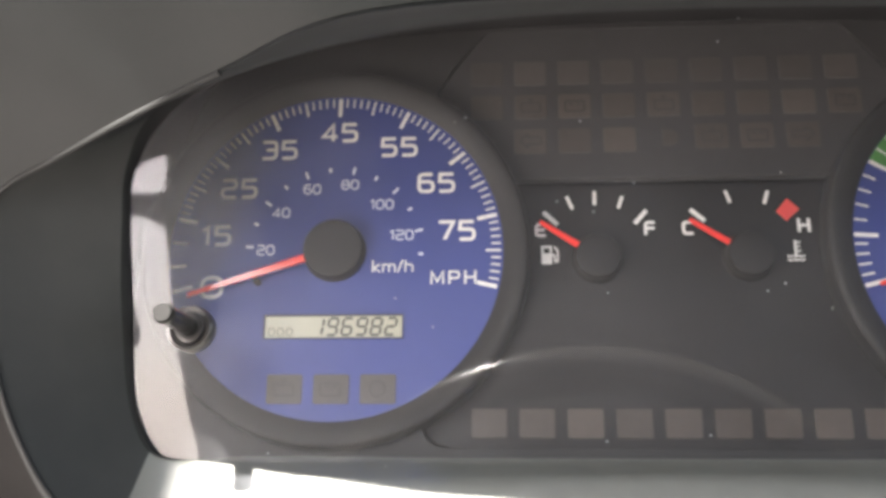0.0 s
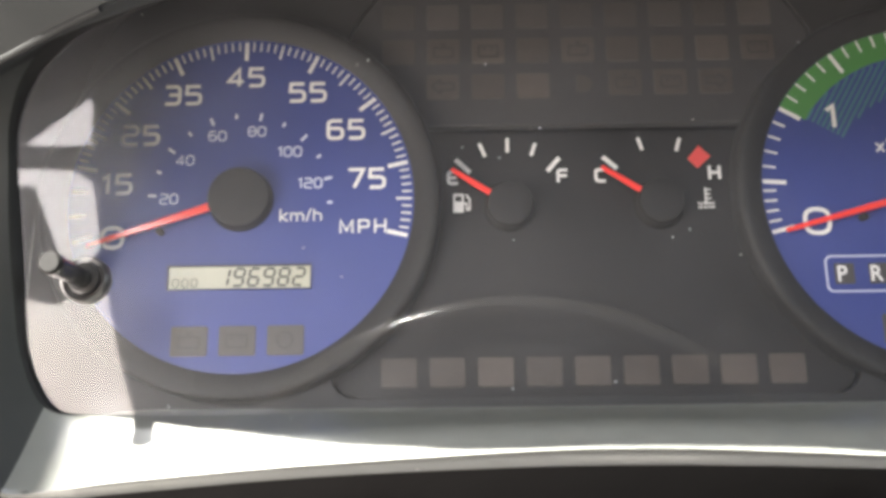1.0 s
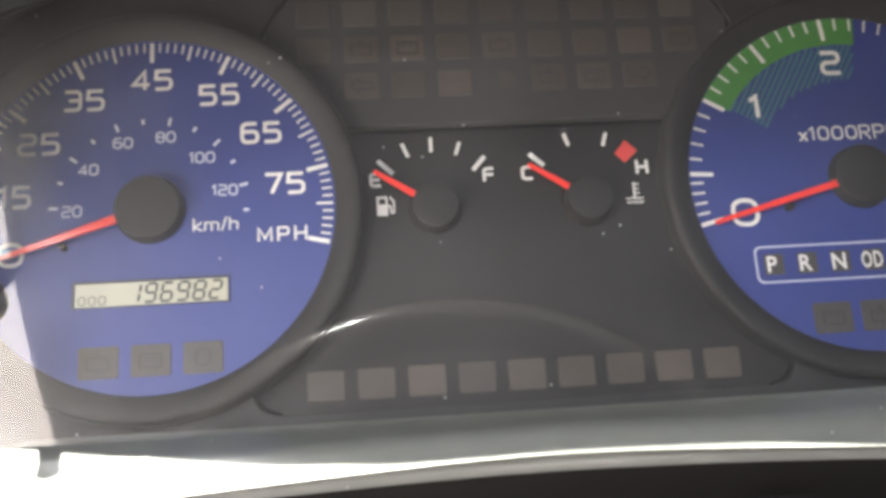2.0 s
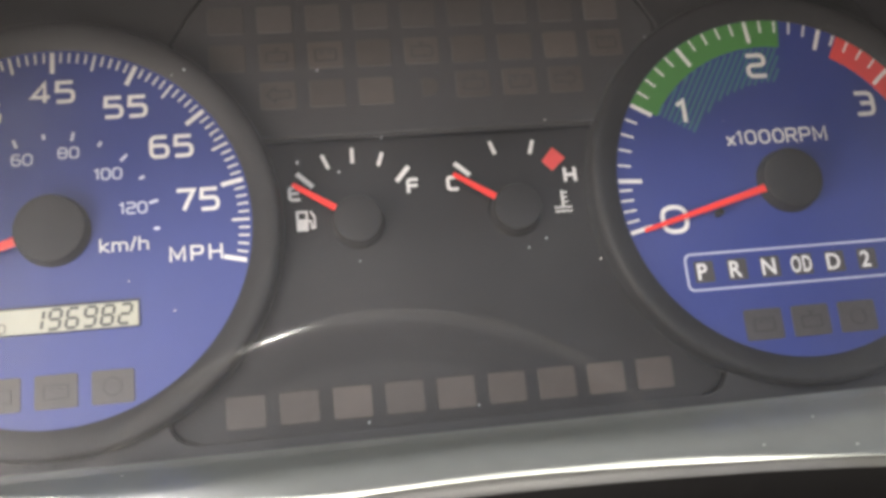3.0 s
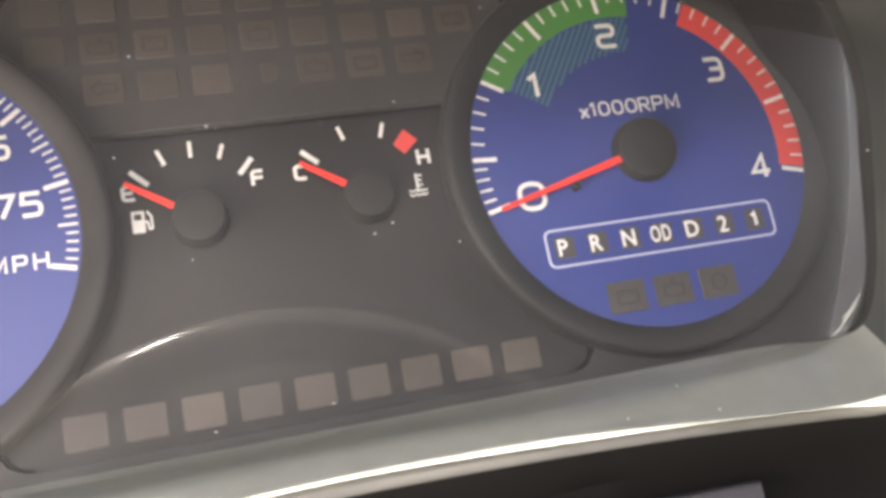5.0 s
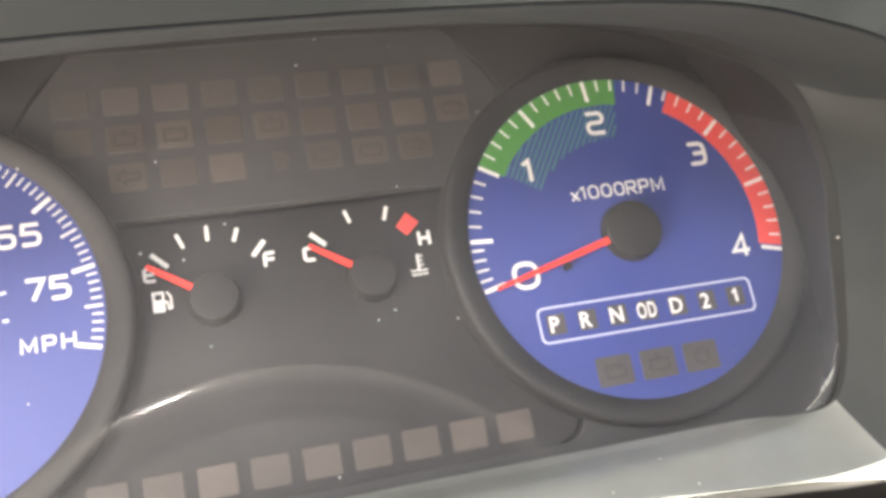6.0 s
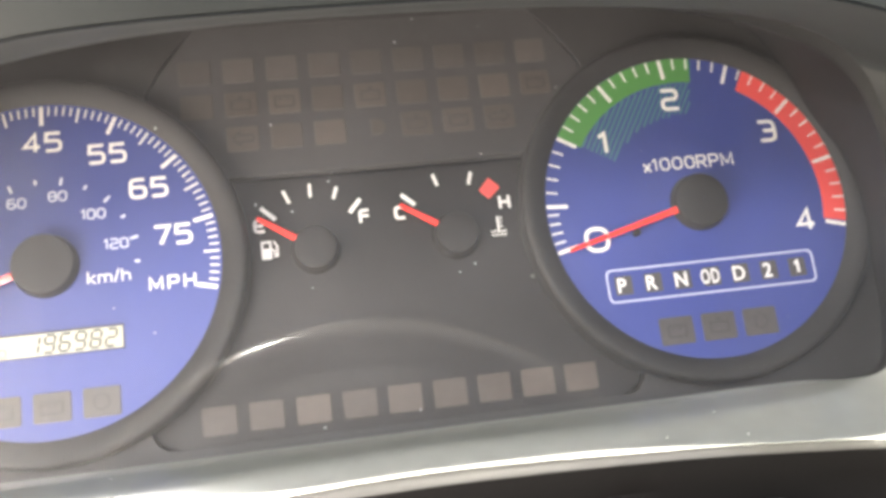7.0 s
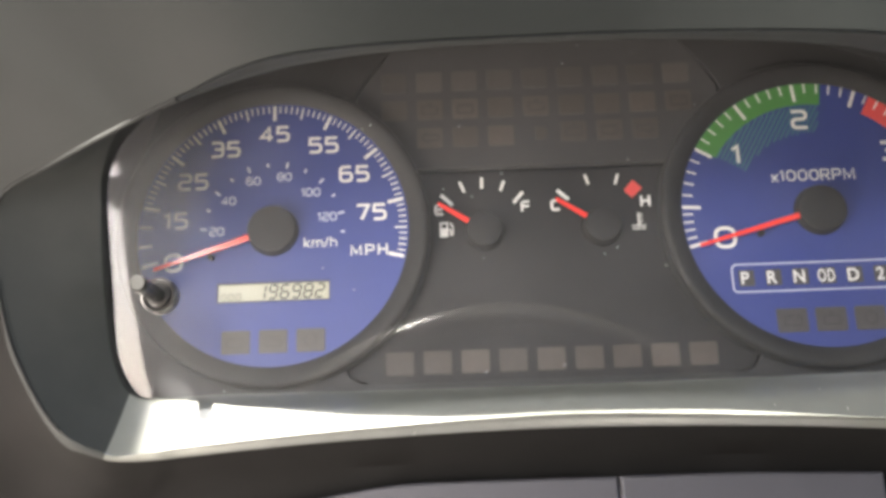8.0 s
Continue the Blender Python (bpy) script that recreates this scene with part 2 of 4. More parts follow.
def text_bm(words, size, x, z, front, bold=0.0, stretch=1.0, shear=0.0, spacing=1.0, turn=0.0):
    cu = bpy.data.curves.new("words", "FONT")
    cu.body, cu.size = words, size / 0.729
    cu.align_x, cu.align_y = "CENTER", "CENTER"
    cu.offset, cu.extrude, cu.shear, cu.space_character = bold, 0.00006, shear, spacing
    cu.resolution_u = 4
    bm = curve_bm(cu, 0)
    b = [v.co for v in bm.verts]
    cx = (min(c.x for c in b) + max(c.x for c in b)) / 2
    cz = (min(c.z for c in b) + max(c.z for c in b)) / 2
    bm.transform(Matrix.Translation((x, front, z)) @ Matrix.Rotation(radians(turn), 4, "Y") @ Matrix.Diagonal((stretch, 1, 1, 1)) @ Matrix.Translation((-cx, 0, -cz)))
    return bm


GLYPHS = {
    "0": [([(0, 0), (0.8, 0), (0.8, 1), (0, 1)], True)],
    "1": [([(0.12, 0.80), (0.42, 1.0), (0.42, 0)], False)],
    "2": [([(0, 1), (0.8, 1), (0.8, 0.52), (0, 0.52), (0, 0), (0.82, 0)], False)],
    "3": [([(0, 1), (0.8, 1), (0.8, 0), (0, 0)], False), ([(0.22, 0.52), (0.74, 0.52)], False)],
    "4": [([(0.60, 0), (0.60, 1), (0.0, 0.27), (0.84, 0.27)], False)],
    "5": [([(0.78, 1), (0.04, 1, 1), (0.01, 0.57, 1), (0.8, 0.57), (0.8, 0), (0, 0)], False)],
    "6": [([(0.76, 1), (0, 1), (0, 0), (0.8, 0), (0.8, 0.57), (0.06, 0.57)], False)],
    "7": [([(0, 1), (0.82, 1), (0.32, 0)], False)],
    "E": [([(0.8, 1), (0, 1), (0, 0), (0.8, 0)], False), ([(0.06, 0.52), (0.7, 0.52)], False)],
    "F": [([(0.8, 1), (0, 1), (0, -0.09)], False), ([(0.06, 0.5), (0.76, 0.5)], False)],
    "C": [([(0.8, 1), (0, 1), (0, 0), (0.8, 0)], False)],
    "H": [([(0, 1.09), (0, -0.09)], False), ([(0.85, 1.09), (0.85, -0.09)], False), ([(0.06, 0.5), (0.79, 0.5)], False)],
    "M": [([(0, -0.09), (0, 1.02, 1), (0.5, 0.12, 1), (1.0, 1.02, 1), (1.0, -0.09)], False)],
    "P": [([(0, -0.09), (0, 1, 1), (0.8, 1), (0.8, 0.42), (0.06, 0.42)], False)],
    "R": [([(0, -0.09), (0, 1, 1), (0.8, 1), (0.8, 0.45), (0.06, 0.45)], False), ([(0.40, 0.42), (0.84, -0.09)], False)],
    "k": [([(0, 1.09), (0, -0.09)], False), ([(0.68, 0.72), (0.10, 0.30, 1), (0.72, -0.09)], False)],
    "m": [([(0, -0.09), (0, 0.66, 1), (0.58, 0.66), (0.58, -0.09)], False), ([(0.62, 0.66), (1.16, 0.66), (1.16, -0.09)], False)],
    "/": [([(0, -0.12), (0.42, 1.12)], False)],
    "h": [([(0, 1.09), (0, -0.09)], False), ([(0.06, 0.66), (0.68, 0.66), (0.68, -0.09)], False)],
    "x": [([(0, -0.05), (0.7, 0.72)], False), ([(0, 0.72), (0.7, -0.05)], False)],
    "8": [([(0, 0), (0.8, 0), (0.8, 1), (0, 1)], True), ([(0.06, 0.52), (0.74, 0.52)], False)],
}


def rounded_path(pts, closed, r):
    """Cuts the square corners of a path; acute corners stay."""
    n, out = len(pts), []
    for i, p in enumerate(pts):
        if not closed and i in (0, n - 1):
            out.append(Vector(p[:2]))
            continue
        sharp = len(p) > 2
        p, a, b = Vector(p[:2]), Vector(pts[i - 1][:2]), Vector(pts[(i + 1) % n][:2])
        u, v = (a - p), (b - p)
        if sharp or u.normalized().dot(v.normalized()) > 0.3:
            out.append(p)
            continue
        k = min(r, u.length / 2, v.length / 2)
        p0, p2 = p + u.normalized() * k, p + v.normalized() * k
        for t in (0, 0.2, 0.4, 0.6, 0.8, 1):
            out.append(p0 * (1 - t) ** 2 + p * 2 * t * (1 - t) + p2 * t ** 2)
    kept = [p for i, p in enumerate(out) if (p - out[i - 1]).length > 1e-4]
    return kept


def ribbon(pts, closed, w, front, thick):
    """A mitred flat stroke along a path in x, z."""
    n, left, right = len(pts), [], []
    for i, p in enumerate(pts):
        a = pts[i - 1] if closed or i else None
        b = pts[(i + 1) % n] if closed or i < n - 1 else None
        d0 = (p - a).normalized() if a is not None else (b - p).normalized()
        d1 = (b - p).normalized() if b is not None else d0
        t = (d0 + d1).normalized()
        m = Vector((-t.y, t.x))
        k = min(1.8, 1 / max(0.3, m.dot(Vector((-d0.y, d0.x)))))
        left.append(p + m * w / 2 * k)
        right.append(p - m * w / 2 * k)
    bm = bmesh.new()
    L = [bm.verts.new((p.x, front, p.y)) for p in left]
    R = [bm.verts.new((p.x, front, p.y)) for p in right]
    for i in range(n if closed else n - 1):
        j = (i + 1) % n
        bm.faces.new((L[i], R[i], R[j], L[j]))
    for f in bm.faces:
        f.normal_update()
        if f.normal.y > 0:
            f.normal_flip()
    ext = bmesh.ops.extrude_face_region(bm, geom=bm.faces[:])
    for v in ext["geom"]:
        if isinstance(v, bmesh.types.BMVert):
            v.co.y += thick
    bmesh.ops.recalc_face_normals(bm, faces=bm.faces)
    return bm


def figure_bm(digits, high, x, z, front, stroke=0.17, wide=1.0, gap=0.26, corner=0.27):
    """Squared dial figures, drawn as strokes of even width; high is the full height."""
    unit = high * (1 - stroke)
    advance = {"1": 0.5, "M": 1.0, "m": 1.16, "/": 0.42, "k": 0.7, "h": 0.68, "x": 0.7}
    widths = [advance.get(ch, 0.8) for ch in digits]
    total = sum(widths) + (gap + stroke) * (len(digits) - 1)
    at, pieces = -total / 2, []
    for ch, w in zip(digits, widths):
        for k, (path, closed) in enumerate(GLYPHS[ch]):
            pts = [Vector((x + (at + px) * unit * wide, z + (pz - 0.5) * unit)) for px, pz in rounded_path(path, closed, corner)]
            pieces.append(ribbon(pts, closed, stroke * high, front + 0.00002 * k, 0.0001))
        at += w + gap + stroke
    return join_bm(pieces)


def round_rect(x0, x1, z0, z1, r, n=5):
    pts = []
    for cx, cz, a0 in ((x1 - r, z1 - r, 0), (x0 + r, z1 - r, 90), (x0 + r, z0 + r, 180), (x1 - r, z0 + r, 270)):
        for i in range(n + 1):
            a = radians(a0 + 90 * i / n)
            pts.append((cx + r * math.cos(a), cz + r * math.sin(a)))
    return pts


def clock(cx, cz, r, degrees):
    """The point at a clockwise angle from the top of a dial."""
    a = radians(degrees)
    return (cx + r * math.sin(a), cz + r * math.cos(a))


def sector(cx, cz, r0, r1, a0, a1, n=40):
    return [clock(cx, cz, r1, a0 + (a1 - a0) * i / n) for i in range(n + 1)] + [clock(cx, cz, r0, a1 - (a1 - a0) * i / n) for i in range(n + 1)]


def lathe_bm(profile, cx, cz, n=64, cap_first=False, cap_last=False):
    """Turns a profile of (radius, y) round the axis through (cx, cz) along y."""
    bm = bmesh.new()
    rings = []
    for r, y in profile:
        rings.append([bm.verts.new((cx + r * math.sin(2 * math.pi * i / n), y, cz + r * math.cos(2 * math.pi * i / n))) for i in range(n)])
    for a, b in zip(rings, rings[1:]):
        for i in range(n):
            bm.faces.new((a[i], a[(i + 1) % n], b[(i + 1) % n], b[i]))
    if cap_first:
        bm.faces.new(rings[0])
    if cap_last:
        bm.faces.new(rings[-1][::-1])
    bmesh.ops.recalc_face_normals(bm, faces=bm.faces)
    return bm


def box_bm(x0, x1, y0, y1, z0, z1, bevel=0.0):
    bm = bmesh.new()
    bmesh.ops.create_cube(bm, size=1)
    bm.transform(Matrix.Translation(((x0 + x1) / 2, (y0 + y1) / 2, (z0 + z1) / 2)) @ Matrix.Diagonal((x1 - x0, y1 - y0, z1 - z0, 1)))
    if bevel:
        bmesh.ops.bevel(bm, geom=bm.edges[:], offset=bevel, segments=2, affect="EDGES", profile=0.5)
    return bm


def strip_bm(p, q, w0, w1, front, thick):
    """A flat bar from p to q in x, z, with its widths at the two ends."""
    d = Vector((q[0] - p[0], q[1] - p[1])).normalized()
    n = Vector((-d.y, d.x))
    loop = [(p[0] + n.x * w0 / 2, p[1] + n.y * w0 / 2), (q[0] + n.x * w1 / 2, q[1] + n.y * w1 / 2), (q[0] - n.x * w1 / 2, q[1] - n.y * w1 / 2), (p[0] - n.x * w0 / 2, p[1] - n.y * w0 / 2)]
    bm = bmesh.new()
    f = [bm.verts.new((x, front, z)) for x, z in loop]
    b = [bm.verts.new((x, front + thick, z)) for x, z in loop]
    bm.faces.new(f)
    bm.faces.new(b[::-1])
    for i in range(4):
        bm.faces.new((f[i], b[i], b[(i + 1) % 4], f[(i + 1) % 4]))
    bmesh.ops.recalc_face_normals(bm, faces=bm.faces)
    return bm


def join_bm(parts):
    out = bmesh.new()
    for b in parts:
        me = bpy.data.meshes.new("piece")
        b.to_mesh(me)
        b.free()
        out.from_mesh(me)
        bpy.data.meshes.remove(me)
    return out


def smooth_loop(points, per=8):
    """A closed Catmull-Rom loop through 3D points."""
    n, out = len(points), []
    P = [Vector(p) for p in points]
    for i in range(n):
        a, b, c, d = P[i - 1], P[i], P[(i + 1) % n], P[(i + 2) % n]
        for k in range(per):
            t = k / per
            out.append(0.5 * ((2 * b) + (c - a) * t + (2 * a - 5 * b + 4 * c - d) * t * t + (3 * b - a - 3 * c + d) * t ** 3))
    return out


def mirror_half(half, xc, other=None):
    """From half an outline (offset to the driver's left of centre, y, z), bottom centre to top centre, the whole loop."""
    left = [(xc - dx, y, z) for dx, y, z in half]
    right = [(xc + dx, y, z) for dx, y, z in (other or half)[1:-1]]
    return left + right[::-1]


def loft_bm(loops, closed=True):
    bm = bmesh.new()
    rows = [[bm.verts.new(p) for p in loop] for loop in loops]
    n = len(rows[0])
    for a, b in zip(rows, rows[1:]):
        for i in range(n if closed else n - 1):
            bm.faces.new((a[i], a[(i + 1) % n], b[(i + 1) % n], b[i]))
    bmesh.ops.recalc_face_normals(bm, faces=bm.faces)
    return bm


def tube_bm(points, r, n=8):
    """A round bead along an open path."""
    bm = bmesh.new()
    rings = []
    for i, p in enumerate(points):
        t = (points[min(i + 1, len(points) - 1)] - points[max(i - 1, 0)]).normalized()
        u = t.cross(Vector((0, 1, 0))).normalized()
        v = t.cross(u)
        rings.append([bm.verts.new(p + r * (u * math.cos(2 * math.pi * k / n) + v * math.sin(2 * math.pi * k / n))) for k in range(n)])
    for a, b in zip(rings, rings[1:]):
        for k in range(n):
            bm.faces.new((a[k], a[(k + 1) % n], b[(k + 1) % n], b[k]))
    bm.faces.new(rings[0])
    bm.faces.new(rings[-1][::-1])
    bmesh.ops.recalc_face_normals(bm, faces=bm.faces)
    return bm


# ---- the plan: x to the right, z up, y away from the driver; the dials' faces lie at y = 0 ----
XC = 0.1031
SPEED, TACH = (0.0, 0.0), (0.2088, 0.0)
LENS_TILT = radians(18)
LENS_Y, LENS_Z = -0.020, -0.0645


def lens_y(z):
    return LENS_Y - math.tan(LENS_TILT) * (z - LENS_Z)


def far_side(half):
    """The same half outline for the passenger's side, which is a little narrower, most of all at the top corner."""
    trim = lambda x, z: (0.0025 + 0.0022 * max(0.0, min(1.0, z / 0.010))) * max(0.0, min(1.0, (x - 0.08) / 0.05))
    return [(p[0] - trim(p[0], p[-1]), *p[1:]) for p in half]


def lens_half():
    return [(0, -0.0645), (0.07, -0.0645), (0.12, -0.0645), (0.1355, -0.0640), (0.1460, -0.0620), (0.1510, -0.0499), (0.1516, -0.0320),
            (0.1516, -0.0171), (0.1517, -0.0030), (0.1505, 0.0098), (0.1430, 0.0228), (0.126, 0.0337), (0.084, 0.0445), (0.04, 0.0480), (0, 0.0488)]


# ---- instrument surround ----
def build_surround():
    thing = tagged(tipped("instrument_surround"), "dark grey grained plastic cowl round the instrument cluster", "instrument surround")
    f_xz = [(0, -0.0645), (0.07, -0.0645), (0.12, -0.0645), (0.1366, -0.0642), (0.1472, -0.0622), (0.1526, -0.0499), (0.1539, -0.0320),
            (0.1541, -0.0171), (0.1534, -0.0030), (0.1520, 0.0105), (0.1450, 0.0240), (0.1285, 0.0352), (0.085, 0.0458), (0.04, 0.0490), (0, 0.0498)]
    rim = [(0, -0.0285, -0.0768), (0.07, -0.0290, -0.0786), (0.12, -0.0320, -0.0820), (0.1340, -0.0350, -0.0832), (0.1480, -0.0400, -0.0825), (0.1610, -0.044, -0.0755), (0.1722, -0.046, -0.0595),
           (0.1800, -0.048, -0.0400), (0.1845, -0.051, -0.0150), (0.180, -0.057, -0.0001), (0.1606, -0.0645, 0.0073), (0.139, -0.0735, 0.0135), (0.1155, -0.0825, 0.0196), (0.078, -0.0988, 0.0242), (0, -0.1003, 0.0261)]
    far_rim = rim[:10] + [(0.1606, -0.0740, 0.0056), (0.139, -0.0938, 0.0095), (0.1155, -0.1008, 0.0156), (0.078, -0.1044, 0.0214), (0, -0.1003, 0.0261)]
    crest = {0: (-0.0330, -0.0735), 1: (-0.0335, -0.0762), 2: (-0.0350, -0.0798), 3: (-0.0370, -0.0815), 4: (-0.0400, -0.0818)}
    low_y = {0: -0.006, 0.07: -0.008, 0.12: -0.014, 0.1366: -0.018, 0.1472: -0.023}
    frame_front = [(dx, low_y.get(dx, lens_y(z) - 0.002) if z < 0 else lens_y(z) - 0.002, z + 0.0018 * (z < -0.06) * (dx < 0.13)) for dx, z in f_xz]
    lens_edge = [(dx, max(lens_y(z), y) + 0.001, z) for (dx, z), (_, y, _) in zip(lens_half(), frame_front)]
    frame_back = [(dx + 0.014 * min(1, dx / 0.1), 0.004, z if z < -0.06 else z + (0.03 if z > 0.03 else 0.004)) for dx, z in f_xz]

    def half_loops(rim, front):
        edge, mid, ridge, nose, under = [], [], [], [], []
        for k, ((dx, y, z), (rx, ry, rz)) in enumerate(zip(front, rim)):
            at = lambda kx, ky, kz: (dx + (rx - dx) * kx, y + (ry - y) * ky, z + (rz - z) * kz)
            if k in crest:
                cy, cz = crest[k]
                edge.append((dx, y - 0.0006, z - 0.0005))
                mid.append((dx + (rx - dx) * 0.45, y + (cy + 0.004 - y) * 0.75, z + (cz + 0.0032 - z) * 0.75))
                ridge.append((dx + (rx - dx) * 0.66, cy + 0.0022, cz + 0.0016))
                nose.append((dx + (rx - dx) * 0.76, cy - 0.0004, cz - 0.0012))
                under.append((dx + (rx - dx) * 0.9, cy + (ry - cy) * 0.35, cz + (rz - cz) * 0.5))
            else:
                edge.append(at(0.04, 0.02, 0.04))
                mid.append(at(0.45, 0.30, 0.45))
                ridge.append(at(0.80, 0.70, 0.80))
                nose.append(at(0.87, 0.82, 0.87))
                under.append(at(0.94, 0.92, 0.94))
        lip = [(rx * 1.004, ry + 0.001, rz - 0.0012) if rz < -0.03 else (rx, ry, rz + 0.001) for rx, ry, rz in rim]
        back = [(rx * 1.012 + 0.001, ry + 0.006, rz - 0.003) if rz < -0.03 else (rx, ry + 0.004, rz + 0.004) for rx, ry, rz in rim]
        return front, edge, mid, ridge, nose, under, rim, lip, back

    whole = lambda half, other=None: smooth_loop(mirror_half(half, XC, other))
    both = lambda half: whole(half, far_side(half))
    part("lens_case", loft_bm([both(frame_back), both(lens_edge)]), M_CASE, thing, "inner wall of the cluster case, darkened as in shade")
    part("lens_frame", loft_bm([both(lens_edge), both([(dx - 0.001 * (dx > 0.1), y + 0.0008, z) for dx, y, z in frame_front]), both(frame_front)]), M_FRAME, thing, "matt black lens frame")
    loops = [whole(near, far) for near, far in zip(half_loops(rim, frame_front), half_loops(far_rim, far_side(frame_front)))]
    span = lambda a, b: [[l[i % len(l)] for i in range(a, b + 1)] for l in loops]
    # one cowl skin, its light and shade put into three colours
    part("cowl_sill", loft_bm(span(24 * 8, 32 * 8), False), M_HOOD, thing, "satin plastic sill under the lens, coloured paler as if lit", sharp=89)
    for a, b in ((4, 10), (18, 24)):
        part("cowl_wing", loft_bm(span(a * 8, b * 8), False), M_WING, thing, "plastic wing of the cowl, darkened as in shade", sharp=75)
    part("cowl_visor", loft_bm(span(10 * 8, 18 * 8), False), M_UNDER, thing, "plastic underside of the visor, darkened as in shade", sharp=75)
    for a, b in ((5, 12), (19, 23)):
        part("cowl_edge", tube_bm(loops[6][a * 8:b * 8 + 1], 0.0008), M_EDGE, thing, "rounded edge of the cowl, coloured darker")
    return thing, rim, far_rim


surround, RIM, FAR_RIM = build_surround()


def build_dash():
    thing = tagged(tipped("dashboard"), "dark grained plastic dashboard round the instruments", "dashboard", kind="structure")
    steps = ((0.010, 0.010, 0.016), (0.026, 0.026, 0.022), (0.036, 0.036, 0.024), (0.055, 0.055, 0.024), (0.080, 0.076, 0.018), (0.10, 0.070, 0.015), (0.16, -0.02, 0.03))

    def half_loops(rim):
        near = [(rx * 1.008, ry + 0.003, rz - 0.002) if rz < -0.03 else (rx, ry - 0.0006, rz + 0.0006) for rx, ry, rz in rim]
        loops = [near]
        for out, y_up, y_low in steps:
            loop = []
            for rx, ry, rz in near:
                up = max(0.0, min(1.0, (rz + 0.04) / 0.06))
                w = Vector((rx, rz * (6 if rz > 0 else 1.6))).normalized() if rx else Vector((0, 1 if rz > 0 else -1))
                y = ry + (-0.70 * y_up * w.y ** 1.7 if up > 0.5 else y_low * (0.4 if rz > -0.07 else 1))
                loop.append((rx + w.x * out, y, rz + w.y * out))
            loops.append(loop)
        return loops

    loops = [smooth_loop(mirror_half(a, XC, b)) for a, b in zip(half_loops(RIM), half_loops(FAR_RIM))]
    span = lambda a, b: [[l[i % len(l)] for i in range(a, b + 1)] for l in loops]
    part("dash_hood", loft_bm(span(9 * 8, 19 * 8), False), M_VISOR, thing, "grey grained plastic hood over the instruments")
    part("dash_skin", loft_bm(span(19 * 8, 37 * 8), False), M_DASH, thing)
    return thing


dash = build_dash()


def build_column():
    thing = tagged(tipped("lower_dash_trim"), "pale grey plastic trim strip below the cluster, with a seam", "dash trim")
    top = lambda x: -0.0953 - 0.03 * max(0.0, x - 0.165) - 0.55 * max(0.0, 0.055 - x) ** 1.6 * 1.6
    for x0, x1 in ((-0.05, 0.1226), (0.1234, 0.213)):
        n = 16
        loop = [(x0 + (x1 - x0) * k / n, top(x0 + (x1 - x0) * k / n)) for k in range(n + 1)] + [(x1, -0.16), (x0, -0.16)]
        part("trim_panel", outline_bm([loop], -0.013, 0.02, 0.0012, 3), M_COLUMN, thing)
    return thing


build_column()


# ---- instrument cluster ----
cluster = tagged(tipped("instrument_cluster"), "truck instrument cluster with blue dials under a clear lens", "instrument cluster")


def mask_hole():
    """The outline of the recessed middle, its sides hidden under the two rings."""
    pts = [(0.0480, 0.0760), (0.0415, 0.0690), (0.036, 0.0618), (0.0315, 0.0540), (0.0325, 0.0450)]
    pts += [clock(*SPEED, 0.0565, a) for a in range(42, 139, 6)]
    pts += [(0.0318, -0.0470), (0.0290, -0.0492), (0.0277, -0.0522), (0.0281, -0.0552), (0.0298, -0.0577), (0.0323, -0.0591), (0.0350, -0.0597)]
    right = [(2 * 0.1044 - x, z) for x, z in pts]
    return pts + right[::-1]


def build_mask():
    outer = [(XC + 0.166 * s, z) for s, z in ((-1, -0.066), (1, -0.066))] + [(XC + 0.166, 0.03), (XC + 0.15, 0.062), (XC + 0.11, 0.086), (XC - 0.11, 0.086), (XC - 0.15, 0.062), (XC - 0.166, 0.03)]
    bm = outline_bm([outer, mask_hole()], 0.0005, 0.005, 0.0002)
    part("mask_panel", bm, M_MASK, cluster, "matt black plastic mask")
    x0, x1 = 0.024, 0.185
    mirrored_x = lambda pts: [(2 * 0.1044 - x, z) for x, z in pts[::-1]]
    corner = [(x0, 0.0216), (x0, -0.0440), (0.0326, -0.0474), (0.0297, -0.0497), (0.0285, -0.0523), (0.0288, -0.0549), (0.0303, -0.0571), (0.0326, -0.0584), (0.0346, -0.0589), (0.0385, -0.0625)]
    low = outline_bm([corner + mirrored_x(corner)], 0.0030, 0.002, 0.0002)
    part("gauge_plate", low, M_RECESS, cluster, "recessed black gauge plate")
    corner = [(0.0490, 0.0790), (0.0424, 0.0690), (0.0369, 0.0618), (0.0325, 0.0545), (0.0336, 0.0450)] + [clock(*SPEED, 0.0575, a) for a in (44, 50, 56, 62, 65.9)]
    high = outline_bm([corner + mirrored_x(corner)], 0.0010, 0.004, 0.0003)
    part("warning_lamp_plate", high, M_PLATE, cluster, "black plate of unlit warning lamps")
    part("back_plate", outline_bm([[(x0, -0.0625), (x1, -0.0625), (x1, 0.0800), (x0, 0.0800)]], 0.0085, 0.001), M_RECESS, cluster)


build_mask()


def build_ring(c):
    profile = [(0.0521, 0.0006), (0.0522, -0.0016), (0.0530, -0.0023), (0.0552, -0.0036), (0.0574, -0.0044), (0.0590, -0.0045), (0.0598, -0.0040), (0.0603, -0.0028), (0.0606, 0.0030)]
    part("dial_ring", lathe_bm(profile, *c, n=128), M_RING, cluster, "raised black plastic ring")


def tick_mesh(r0, r1, w, y):
    bm = strip_bm((0, r0), (0, r1), w, w, y, 0.00012)
    me = bpy.data.meshes.new("tick")
    bm.to_mesh(me)
    bm.free()
    return me


